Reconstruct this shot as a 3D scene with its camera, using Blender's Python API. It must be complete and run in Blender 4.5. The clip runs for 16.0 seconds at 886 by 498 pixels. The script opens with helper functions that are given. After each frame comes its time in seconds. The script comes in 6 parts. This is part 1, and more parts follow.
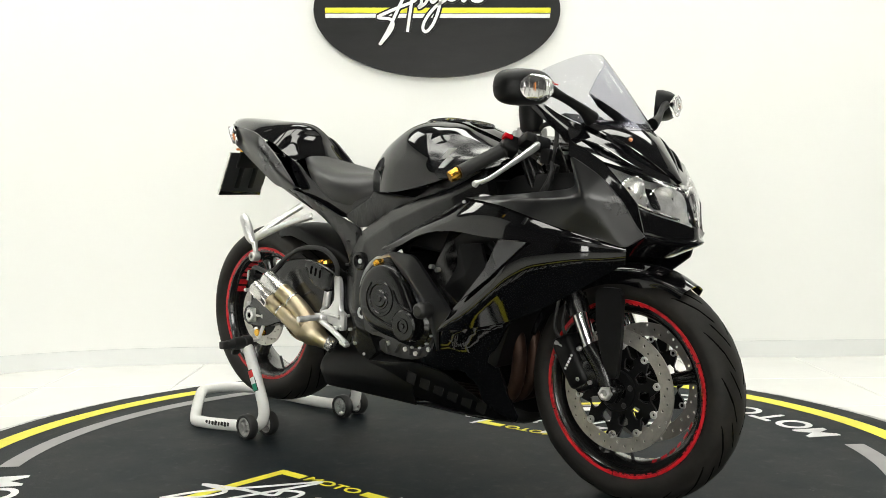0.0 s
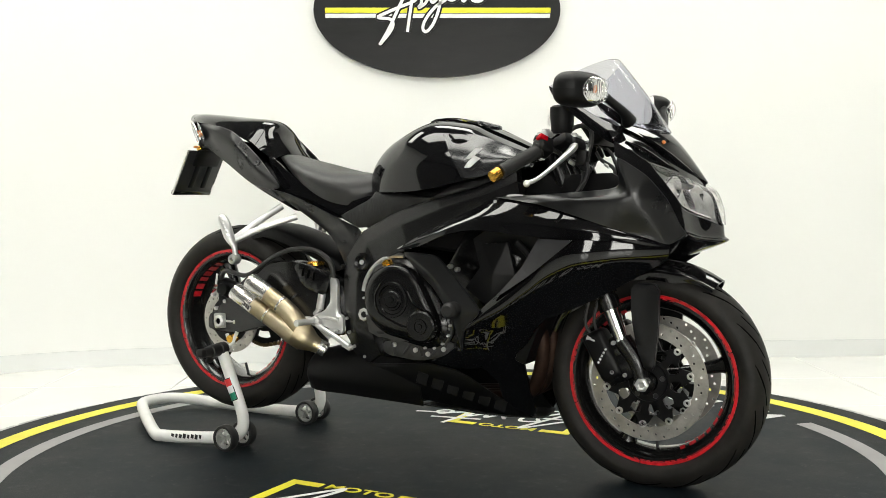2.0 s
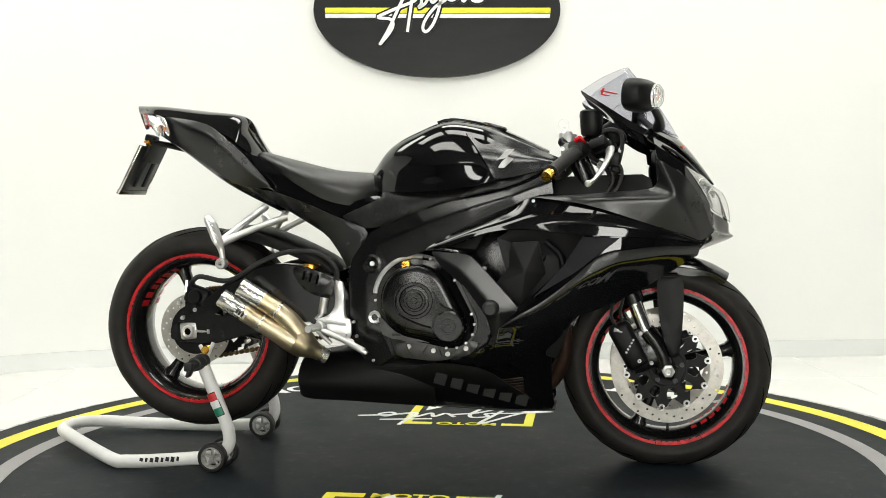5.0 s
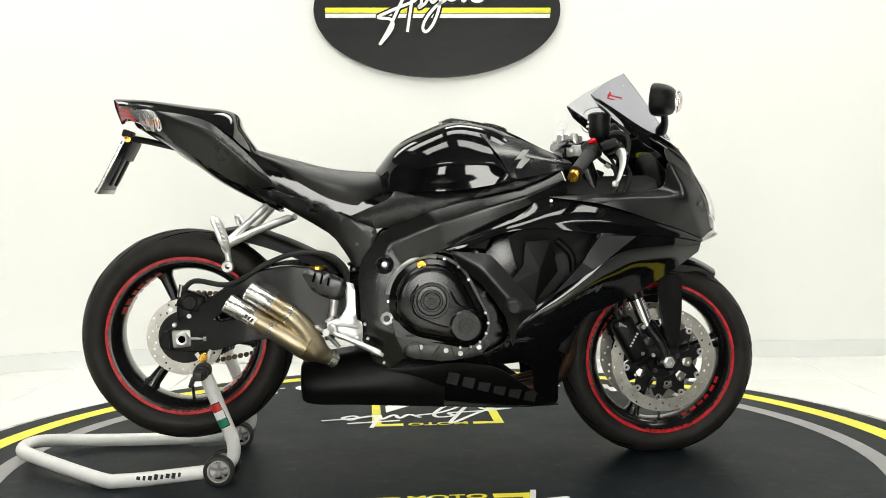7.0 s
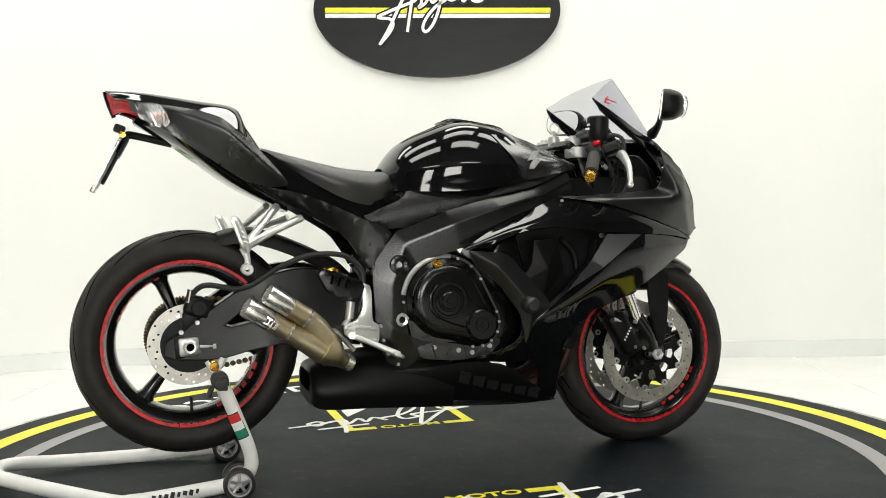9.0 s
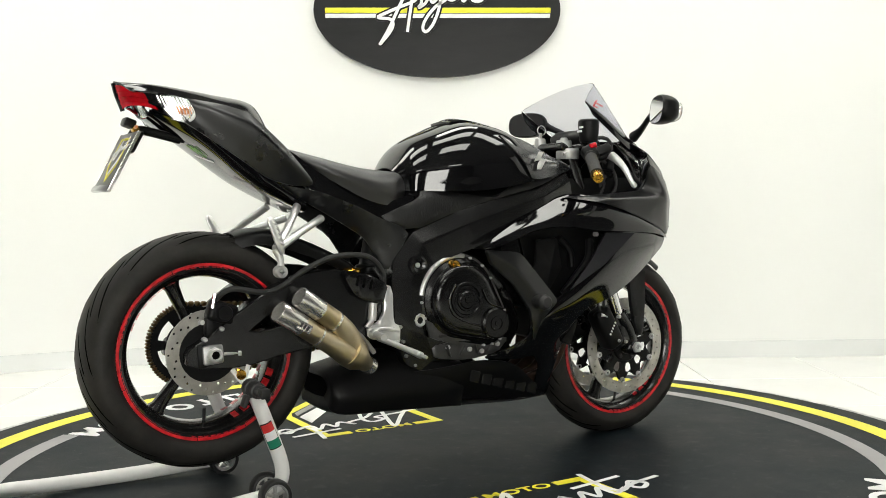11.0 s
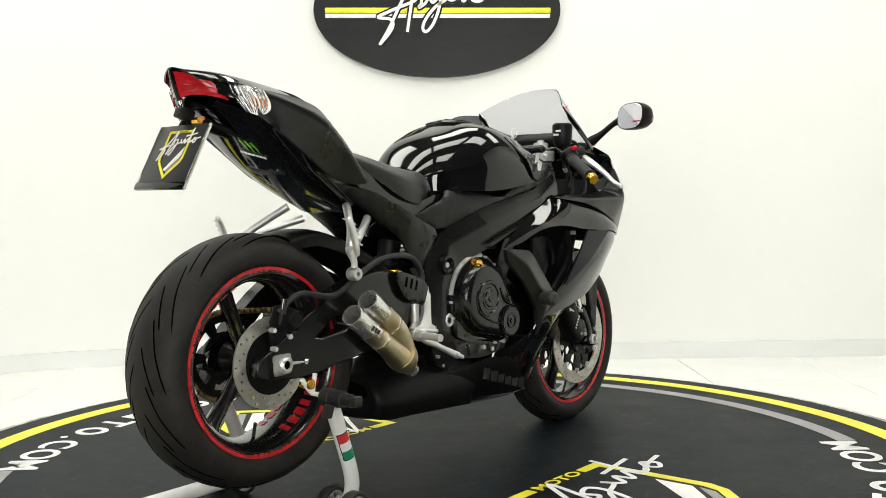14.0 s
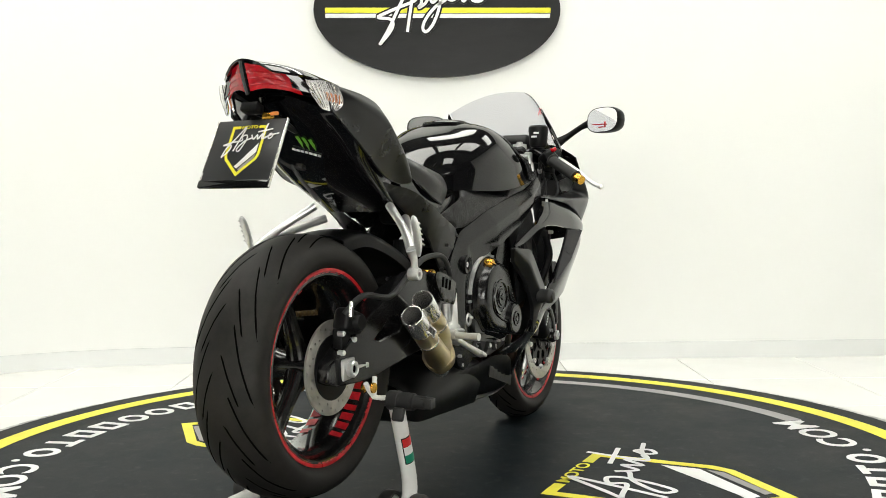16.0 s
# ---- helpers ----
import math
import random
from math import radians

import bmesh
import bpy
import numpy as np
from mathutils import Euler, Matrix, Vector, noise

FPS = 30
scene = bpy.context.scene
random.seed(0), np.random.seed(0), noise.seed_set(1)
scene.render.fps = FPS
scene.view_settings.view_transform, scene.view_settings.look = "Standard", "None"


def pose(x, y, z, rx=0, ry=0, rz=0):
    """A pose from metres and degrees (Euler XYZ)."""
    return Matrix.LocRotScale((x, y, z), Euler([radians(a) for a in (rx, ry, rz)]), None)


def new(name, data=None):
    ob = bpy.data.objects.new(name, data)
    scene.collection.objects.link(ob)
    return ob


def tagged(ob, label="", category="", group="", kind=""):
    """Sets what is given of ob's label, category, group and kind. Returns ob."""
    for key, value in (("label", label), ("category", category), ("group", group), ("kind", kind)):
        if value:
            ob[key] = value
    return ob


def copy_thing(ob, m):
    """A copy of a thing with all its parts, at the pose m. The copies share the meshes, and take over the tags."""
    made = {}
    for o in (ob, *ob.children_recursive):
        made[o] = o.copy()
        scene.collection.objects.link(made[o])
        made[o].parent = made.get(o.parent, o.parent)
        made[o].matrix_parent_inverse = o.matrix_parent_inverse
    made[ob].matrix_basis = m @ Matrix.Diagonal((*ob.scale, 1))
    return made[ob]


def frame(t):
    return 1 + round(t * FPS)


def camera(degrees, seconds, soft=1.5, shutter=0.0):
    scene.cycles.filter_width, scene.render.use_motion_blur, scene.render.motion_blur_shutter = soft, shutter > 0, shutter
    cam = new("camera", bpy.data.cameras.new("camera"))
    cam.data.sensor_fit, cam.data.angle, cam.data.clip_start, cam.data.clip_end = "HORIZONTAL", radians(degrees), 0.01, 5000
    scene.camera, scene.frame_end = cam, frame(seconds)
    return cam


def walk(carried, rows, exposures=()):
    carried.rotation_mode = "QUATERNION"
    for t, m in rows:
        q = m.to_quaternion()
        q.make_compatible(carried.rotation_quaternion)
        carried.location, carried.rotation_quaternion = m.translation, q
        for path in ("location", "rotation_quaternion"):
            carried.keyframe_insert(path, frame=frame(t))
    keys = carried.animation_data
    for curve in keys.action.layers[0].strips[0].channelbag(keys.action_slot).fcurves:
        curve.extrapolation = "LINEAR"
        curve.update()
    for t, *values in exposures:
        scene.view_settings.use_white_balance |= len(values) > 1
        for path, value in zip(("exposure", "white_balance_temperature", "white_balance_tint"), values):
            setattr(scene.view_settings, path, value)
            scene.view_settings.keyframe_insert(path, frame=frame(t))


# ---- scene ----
cam = camera(48.38, 16.0, soft=0.8)
EYE = (0.0, -2.957, 0.770)
CAM_POSE = pose(EYE[0], EYE[1], EYE[2], 90 - 2.77, 0, -0.19) @ pose(0, 0, 0, 0, 0, -0.65)
walk(cam, [(0.0, CAM_POSE), (16.0, CAM_POSE)])
scene.view_settings.exposure = 0.0

# ---- world: only the closed showroom's own lamps give light ----
world = bpy.data.worlds.new("world")
world.use_nodes = True
world.node_tree.nodes["Background"].inputs[0].default_value = (0.9, 0.95, 1.0, 1)
world.node_tree.nodes["Background"].inputs[1].default_value = 0.05
scene.world = world

LAMP = 8.2


# ---- materials ----
def mat(name, color, rough=0.5, metal=0.0, coat=0.0, bump=0.0, bscale=60.0, vary=0.0, vscale=6.0, rvary=0.0, emit=0.0,
        trans=0.0, ior=1.45, alpha=1.0, spec=0.5, color2=None, stretch=(1, 1, 1), coat_rough=0.04):
    m = bpy.data.materials.new(name)
    m.use_nodes = True
    nt = m.node_tree
    b = nt.nodes["Principled BSDF"]
    b.inputs["Base Color"].default_value = (*color, 1)
    b.inputs["Roughness"].default_value = rough
    b.inputs["Metallic"].default_value = metal
    b.inputs["Coat Weight"].default_value = coat
    b.inputs["Coat Roughness"].default_value = coat_rough
    b.inputs["Specular IOR Level"].default_value = spec
    b.inputs["Transmission Weight"].default_value = trans
    b.inputs["IOR"].default_value = ior
    b.inputs["Alpha"].default_value = alpha
    if emit:
        b.inputs["Emission Color"].default_value = (*color, 1)
        b.inputs["Emission Strength"].default_value = emit
    if vary or bump or rvary:
        tc = nt.nodes.new("ShaderNodeTexCoord")
        mp = nt.nodes.new("ShaderNodeMapping")
        mp.inputs["Scale"].default_value = stretch
        nt.links.new(tc.outputs["Object"], mp.inputs["Vector"])
    if vary or rvary:
        big = nt.nodes.new("ShaderNodeTexNoise")
        big.inputs["Scale"].default_value, big.inputs["Detail"].default_value, big.inputs["Roughness"].default_value = vscale, 6, 0.65
        nt.links.new(mp.outputs[0], big.inputs["Vector"])
    if vary:
        ramp = nt.nodes.new("ShaderNodeMix")
        ramp.data_type = "RGBA"
        c2 = color2 or tuple(min(1, c * (1 + vary)) for c in color)
        c1 = tuple(c * (1 - vary) for c in color)
        ramp.inputs[6].default_value, ramp.inputs[7].default_value = (*c1, 1), (*c2, 1)
        st = nt.nodes.new("ShaderNodeMapRange")
        st.inputs[1].default_value, st.inputs[2].default_value = 0.3, 0.7
        nt.links.new(big.outputs[0], st.inputs[0])
        nt.links.new(st.outputs[0], ramp.inputs[0])
        nt.links.new(ramp.outputs[2], b.inputs["Base Color"])
    if rvary:
        rr = nt.nodes.new("ShaderNodeMapRange")
        rr.inputs[3].default_value, rr.inputs[4].default_value = max(0.01, rough - rvary), min(1, rough + rvary)
        nt.links.new(big.outputs[0], rr.inputs[0])
        nt.links.new(rr.outputs[0], b.inputs["Roughness"])
    if bump:
        fine = nt.nodes.new("ShaderNodeTexNoise")
        fine.inputs["Scale"].default_value, fine.inputs["Detail"].default_value = bscale, 4
        nt.links.new(mp.outputs[0], fine.inputs["Vector"])
        bp = nt.nodes.new("ShaderNodeBump")
        bp.inputs["Strength"].default_value, bp.inputs["Distance"].default_value = bump, 0.002
        nt.links.new(fine.outputs[0], bp.inputs["Height"])
        nt.links.new(bp.outputs[0], b.inputs["Normal"])
    return m


GLOSS = mat("gloss_black_paint", (0.0035, 0.0035, 0.004), 0.05, spec=0.65, vary=0.25, rvary=0.02, vscale=9)
# black paint of the fairing edge facet, its reflected light put into the colour
GLOSS_LIT = mat("gloss_black_lit", (0.028, 0.028, 0.031), 0.22, metal=0.3, vary=0.1)
MATTE = mat("matte_black_paint", (0.0066, 0.0068, 0.0073), 0.29, spec=0.62, vary=0.15, rvary=0.06, bump=0.03, bscale=900)
SATIN = mat("satin_black_frame", (0.0045, 0.0045, 0.0048), 0.21, spec=0.55, vary=0.2, rvary=0.05)
PLASTIC = mat("black_plastic", (0.0036, 0.0036, 0.0039), 0.44, spec=0.24, vary=0.3, bump=0.08, bscale=400, rvary=0.1)
ENGINE = mat("engine_black", (0.0038, 0.0038, 0.0040), 0.19, spec=0.55, vary=0.25, bump=0.06, bscale=700, rvary=0.1)
RUBBER = mat("tyre_rubber", (0.0135, 0.0127, 0.0118), 0.58, spec=0.3, vary=0.35, vscale=14, bump=0.12, bscale=260, rvary=0.12, color2=(0.024, 0.022, 0.0195))
# near-black without gloss: the shade of grooves, slots and hollows as a colour
RECESS_SHADE = mat("recess_shade_black", (0.0025, 0.0025, 0.0025), 0.9, spec=0.0)
VINYL = mat("seat_vinyl", (0.012, 0.012, 0.0123), 0.37, spec=0.8, vary=0.2, bump=0.25, bscale=700, rvary=0.06)
GRIP = mat("grip_rubber", (0.012, 0.012, 0.012), 0.65, bump=0.4, bscale=300, vary=0.2)
RIM = mat("rim_gloss_black", (0.007, 0.007, 0.007), 0.22, coat=0.6, vary=0.2)
SHOULDER = mat("satin_grey_paint", (0.012, 0.0123, 0.0135), 0.22, spec=0.8, vary=0.1, bump=0.02, bscale=900)
RED = mat("red_rim_tape", (0.70, 0.010, 0.022), 0.28, vary=0.55, vscale=45, color2=(0.75, 0.02, 0.03))
REDLENS = mat("red_lens", (0.40, 0.003, 0.008), 0.10, spec=0.4, vary=0.3, vscale=40)
ALU = mat("polished_aluminium", (0.70, 0.70, 0.69), 0.30, metal=0.72, vary=0.1, rvary=0.1, bump=0.03, bscale=300)
DARKCAST = mat("dark_cast_metal", (0.07, 0.07, 0.07), 0.4, metal=0.6, vary=0.4, vscale=25, rvary=0.12, bump=0.15, bscale=250)
CAST = mat("cast_aluminium", (0.48, 0.48, 0.47), 0.40, metal=0.75, vary=0.3, vscale=25, rvary=0.12, bump=0.15, bscale=250)
CHROME = mat("chrome", (0.8, 0.8, 0.8), 0.08, metal=1.0, rvary=0.04)
STEEL = mat("brake_disc_steel", (0.46, 0.445, 0.41), 0.36, metal=0.75, vary=0.2, vscale=30, rvary=0.12)
TITAN = mat("heat_tinted_steel", (0.60, 0.49, 0.30), 0.42, metal=1.0, vary=0.12, vscale=9, rvary=0.08, color2=(0.68, 0.60, 0.44))
BRUSHED = mat("brushed_steel", (0.74, 0.73, 0.70), 0.26, metal=0.88, vary=0.12, rvary=0.1)
COPPER = mat("header_pipe_brown", (0.034, 0.017, 0.011), 0.5, metal=0.6, vary=0.4, vscale=20)
GOLD = mat("gold_anodised", (0.75, 0.42, 0.06), 0.25, metal=1.0, vary=0.1)
CHAINM = mat("chain_brass", (0.16, 0.11, 0.05), 0.42, metal=0.85, vary=0.4, vscale=60)
CLEAR = mat("clear_lens", (0.95, 0.95, 0.95), 0.03, trans=1.0, ior=1.3)
SCREEN = mat("smoked_screen", (0.72, 0.72, 0.77), 0.02, trans=1.0, ior=1.08)
ORANGE = mat("orange_bulb", (0.60, 0.20, 0.05), 0.3, vary=0.2)
REFLECT = mat("lamp_reflector", (0.90, 0.90, 0.89), 0.10, metal=0.97, bump=0.12, bscale=70)
LAMPH = mat("silvered_housing", (0.62, 0.62, 0.61), 0.28, metal=0.75, vary=0.3, vscale=30)
MIRROR = mat("mirror_glass", (0.9, 0.9, 0.9), 0.01, metal=1.0)
STANDW = mat("white_stand_paint", (0.78, 0.78, 0.76), 0.3, coat=0.4, vary=0.05, vscale=20, rvary=0.08)
CASTER = mat("caster_black", (0.015, 0.015, 0.015), 0.5, vary=0.2, bump=0.1, bscale=200)
GREEN = mat("green_label", (0.01, 0.22, 0.13), 0.4)
REDLAB = mat("red_label", (0.6, 0.03, 0.03), 0.4)
WHITE = mat("white_print", (0.80, 0.80, 0.80), 0.45, vary=0.05)
YELLOW = mat("yellow_print", (0.78, 0.72, 0.035), 0.45, vary=0.08, vscale=9)
GREY = mat("grey_print", (0.30, 0.29, 0.295), 0.5, vary=0.08)
LIME = mat("lime_decal", (0.12, 0.35, 0.03), 0.4)
DECAL = mat("grey_decal", (0.0040, 0.0041, 0.0046), 0.40, spec=0.26, vary=0.1)
BLACKP = mat("plate_black", (0.02, 0.021, 0.022), 0.35, vary=0.1)
WALLW = mat("white_wall_paint", (0.80, 0.805, 0.785), 0.7, vary=0.012, vscale=1.2, bump=0.05, bscale=180)
BASEW = mat("white_skirting", (0.76, 0.77, 0.76), 0.25, vary=0.02)
TILE = mat("white_floor_tile", (0.80, 0.80, 0.775), 0.18, vary=0.02, vscale=2, rvary=0.05)
GROUT = mat("tile_grout", (0.6, 0.6, 0.58), 0.8, vary=0.1)
HALL = mat("hall_grey_paint", (0.07, 0.07, 0.072), 0.7, vary=0.05, vscale=1)
CEIL = mat("ceiling_dark", (0.10, 0.10, 0.10), 0.8, vary=0.02)
LED = mat("led_diffuser", (1.0, 0.995, 0.925), 0.5, emit=LAMP)
DAY = mat("window_daylight", (1.0, 0.99, 0.93), 0.5, emit=12.0)
SIGNB = mat("sign_black", (0.0075, 0.0078, 0.0078), 0.34, spec=0.25, vary=0.35, vscale=5, rvary=0.08, stretch=(1, 1, 4), bump=0.1, bscale=60)
CONCRETE = mat("worn_rim_paint", (0.30, 0.30, 0.29), 0.6, vary=0.65, vscale=16, bump=0.3, bscale=60, color2=(0.62, 0.62, 0.6))
CARBON = mat("ribbed_dark_plastic", (0.0065, 0.0065, 0.0068), 0.34, spec=0.42, vary=0.3, vscale=40, bump=0.5, bscale=160, stretch=(2.5, 1, 0.5))


def mat_rubber():
    m = mat("mat_rubber", (0.0034, 0.0066, 0.0092), 0.50, spec=0.11, vary=0.6, vscale=4.5, rvary=0.16, bump=0.15, bscale=220, color2=(0.0095, 0.0152, 0.0190))
    nt = m.node_tree
    b = nt.nodes["Principled BSDF"]
    old = b.inputs["Base Color"].links[0].from_socket
    tc = nt.nodes.new("ShaderNodeTexCoord")
    nz = nt.nodes.new("ShaderNodeTexNoise")
    nz.inputs["Scale"].default_value, nz.inputs["Detail"].default_value = 26, 8
    nt.links.new(tc.outputs["Object"], nz.inputs["Vector"])
    mr = nt.nodes.new("ShaderNodeMapRange")
    mr.inputs[1].default_value, mr.inputs[2].default_value, mr.inputs[4].default_value = 0.57, 0.78, 0.5
    nt.links.new(nz.outputs[0], mr.inputs[0])
    mx = nt.nodes.new("ShaderNodeMix")
    mx.data_type = "RGBA"
    mx.inputs[7].default_value = (0.05, 0.054, 0.053, 1)
    nt.links.new(mr.outputs[0], mx.inputs[0])
    nt.links.new(old, mx.inputs[6])
    speck = nt.nodes.new("ShaderNodeTexVoronoi")
    speck.inputs["Scale"].default_value = 21
    nt.links.new(tc.outputs["Object"], speck.inputs["Vector"])
    few = nt.nodes.new("ShaderNodeMapRange")
    few.inputs[1].default_value, few.inputs[2].default_value, few.inputs[3].default_value, few.inputs[4].default_value = 0.07, 0.045, 0.0, 0.55
    nt.links.new(speck.outputs["Distance"], few.inputs[0])
    dust = nt.nodes.new("ShaderNodeMix")
    dust.data_type = "RGBA"
    dust.inputs[7].default_value = (0.085, 0.085, 0.078, 1)
    nt.links.new(few.outputs[0], dust.inputs[0])
    nt.links.new(mx.outputs[2], dust.inputs[6])
    nt.links.new(dust.outputs[2], b.inputs["Base Color"])
    return m


MATR = mat_rubber()


# ---- mesh helpers ----
def part(name, bm, material, parent=None, label="", angle=38):
    """Links a bmesh as one mesh object under a thing or a part."""
    bmesh.ops.recalc_face_normals(bm, faces=bm.faces[:])
    me = bpy.data.meshes.new(name)
    bm.to_mesh(me)
    bm.free()
    me.polygons.foreach_set("use_smooth", [True] * len(me.polygons))
    me.set_sharp_from_angle(angle=radians(angle))
    me.materials.append(material)
    ob = new(name, me)
    ob.parent = parent
    if label:
        ob["label"] = label
    return ob


def empty(name):
    ob = new(name)
    ob.empty_display_size = 0.1
    return ob


def join(*bms):
    out = bmesh.new()
    for b in bms:
        me = bpy.data.meshes.new("tmp")
        b.to_mesh(me)
        b.free()
        out.from_mesh(me)
        bpy.data.meshes.remove(me)
    return out


def move(bm, m):
    bmesh.ops.transform(bm, matrix=m, verts=bm.verts[:])
    return bm


def mirrored(bm):
    b = bm.copy()
    bmesh.ops.transform(b, matrix=Matrix.Diagonal((1, -1, 1, 1)), verts=b.verts[:])
    bmesh.ops.reverse_faces(b, faces=b.faces[:])
    return b


def box(c, size, rot=(0, 0, 0), bevel=0.004, seg=2):
    bm = bmesh.new()
    bmesh.ops.create_cube(bm, size=1, matrix=Matrix.Diagonal((*size, 1)))
    if bevel:
        bmesh.ops.bevel(bm, geom=bm.edges[:], offset=min(bevel, min(size) * 0.45), segments=seg, affect="EDGES", profile=0.5)
    return move(bm, pose(*c, *rot))


def lathe(profile, seg=48, c=(0, 0, 0), closed=True, axis="y", arc=(0, 360)):
    """Turns a profile of (radius, height) round an axis."""
    bm = bmesh.new()
    full = abs(arc[1] - arc[0]) >= 360
    count = seg if full else seg + 1
    rings = []
    for i in range(count):
        a = radians(arc[0] + (arc[1] - arc[0]) * i / seg)
        ring = []
        for r, h in profile:
            ring.append(bm.verts.new((r * math.cos(a), h, r * math.sin(a))))
        rings.append(ring)
    k = len(profile)
    for i in range(seg):
        a, b = rings[i], rings[(i + 1) % count]
        for j in range(k if closed else k - 1):
            try:
                bm.faces.new((a[j], a[(j + 1) % k], b[(j + 1) % k], b[j]))
            except ValueError:
                pass
    if not full and closed:
        bm.faces.new(rings[0])
        bm.faces.new(rings[-1])
    bmesh.ops.remove_doubles(bm, verts=bm.verts[:], dist=1e-6)
    turn = {"y": Matrix(), "z": pose(0, 0, 0, 90), "x": pose(0, 0, 0, 0, 0, -90)}[axis]
    return move(bm, Matrix.Translation(c) @ turn)


def spline(pts, steps, closed=False):
    """Catmull-Rom through points."""
    P = [Vector(p) for p in pts]
    m = len(P)
    out = []
    for i in range(m if closed else m - 1):
        if closed:
            p0, p1, p2, p3 = P[i - 1], P[i], P[(i + 1) % m], P[(i + 2) % m]
        else:
            p1, p2 = P[i], P[i + 1]
            p0 = P[i - 1] if i else 2 * p1 - p2
            p3 = P[i + 2] if i + 2 < m else 2 * p2 - p1
        for s in range(steps):
            t = s / steps
            out.append(0.5 * (2 * p1 + (p2 - p0) * t + (2 * p0 - 5 * p1 + 4 * p2 - p3) * t * t + (3 * p1 - p0 - 3 * p2 + p3) * t ** 3))
    if not closed:
        out.append(P[-1])
    return out


def tube(pts, r, seg=10, steps=6, caps=True, flat=1.0):
    """A round bar along a smooth line; r is one radius or one for each point."""
    rad = list(r) if isinstance(r, (list, tuple)) else [r] * len(pts)
    line = spline([(*p,) for p in pts], steps) if steps > 1 else [Vector(p) for p in pts]
    rr = [v.x for v in spline([(q, 0, 0) for q in rad], steps)] if steps > 1 else rad
    bm = bmesh.new()
    rings = []
    up = None
    for i, p in enumerate(line):
        d = (line[min(i + 1, len(line) - 1)] - line[max(i - 1, 0)]).normalized()
        if up is None:
            up = d.orthogonal().normalized()
        up = (up - d * up.dot(d)).normalized()
        side = d.cross(up)
        rings.append([bm.verts.new(p + rr[i] * (math.cos(a) * up + flat * math.sin(a) * side))
                      for a in [2 * math.pi * k / seg for k in range(seg)]])
    for a, b in zip(rings, rings[1:]):
        for k in range(seg):
            bm.faces.new((a[k], a[(k + 1) % seg], b[(k + 1) % seg], b[k]))
    if caps:
        bm.faces.new(rings[0])
        bm.faces.new(rings[-1])
    return bm


def disc_y(c, r, depth, seg=20, bevel=0.0015):
    """A short cylinder along y, its outer face towards -y at c."""
    b = min(bevel, r * 0.4, depth * 0.4)
    return lathe([(0.0001, 0), (r - b, 0), (r, b), (r, depth), (0.0001, depth)], seg, c, closed=False)


def circle(cx, cz, r, n=20, a0=0.0):
    return [(cx + r * math.cos(a0 + 2 * math.pi * i / n), cz + r * math.sin(a0 + 2 * math.pi * i / n)) for i in range(n)]


def plate(outline, holes=(), depth=0.005, y=0.0, bevel=0.0):
    """A flat plate in the xz plane with holes, from y to y + depth."""
    bm = bmesh.new()
    edges = []
    for loop in (outline, *holes):
        vs = [bm.verts.new((p[0], y, p[1])) for p in loop]
        edges += [bm.edges.new((vs[i], vs[(i + 1) % len(vs)])) for i in range(len(vs))]
    bmesh.ops.triangle_fill(bm, use_beauty=True, use_dissolve=False, edges=edges, normal=(0, -1, 0))
    faces = bm.faces[:]
    got = bmesh.ops.extrude_face_region(bm, geom=faces, use_keep_orig=True)
    bmesh.ops.translate(bm, vec=(0, depth, 0), verts=[g for g in got["geom"] if isinstance(g, bmesh.types.BMVert)])
    return bm


def chaikin(pts, times=1, cut=0.18):
    P = [Vector(p) for p in pts]
    for _ in range(times):
        out = []
        for i in range(len(P)):
            a, b = P[i], P[(i + 1) % len(P)]
            out += [a.lerp(b, cut), a.lerp(b, 1 - cut)]
        P = out
    return P


def bend(points):
    """A thin-plate surface y(x, z) through points."""
    P = np.array([(p[0], p[2]) for p in points], float)
    Y = np.array([p[1] for p in points], float)
    k = len(P)

    def basis(d2):
        return np.where(d2 > 1e-12, d2 * np.log(np.maximum(d2, 1e-12)), 0.0)
    A = np.zeros((k + 3, k + 3))
    A[:k, :k] = basis(((P[:, None] - P[None]) ** 2).sum(-1)) + np.eye(k) * 1.2e-3
    A[:k, k], A[:k, k + 1:] = 1, P
    A[k, :k], A[k + 1:, :k] = 1, P.T
    w = np.linalg.solve(A, np.concatenate([Y, np.zeros(3)]))
    return lambda x, z: float(basis(((P - (x, z)) ** 2).sum(-1)) @ w[:k] + w[k] + w[k + 1] * x + w[k + 2] * z)


def bowl(points):
    """A smooth quadratic surface y(x, z) that best suits points."""
    P = np.array([(p[0], p[2]) for p in points], float)
    c = P.mean(0)

    def terms(x, z):
        x, z = x - c[0], z - c[1]
        return np.array([1 + 0 * x, x, z, x * x, x * z, z * z])
    w = np.linalg.lstsq(terms(P[:, 0], P[:, 1]).T, np.array([p[1] for p in points], float), rcond=None)[0]
    return lambda x, z: float(terms(x, z) @ w)


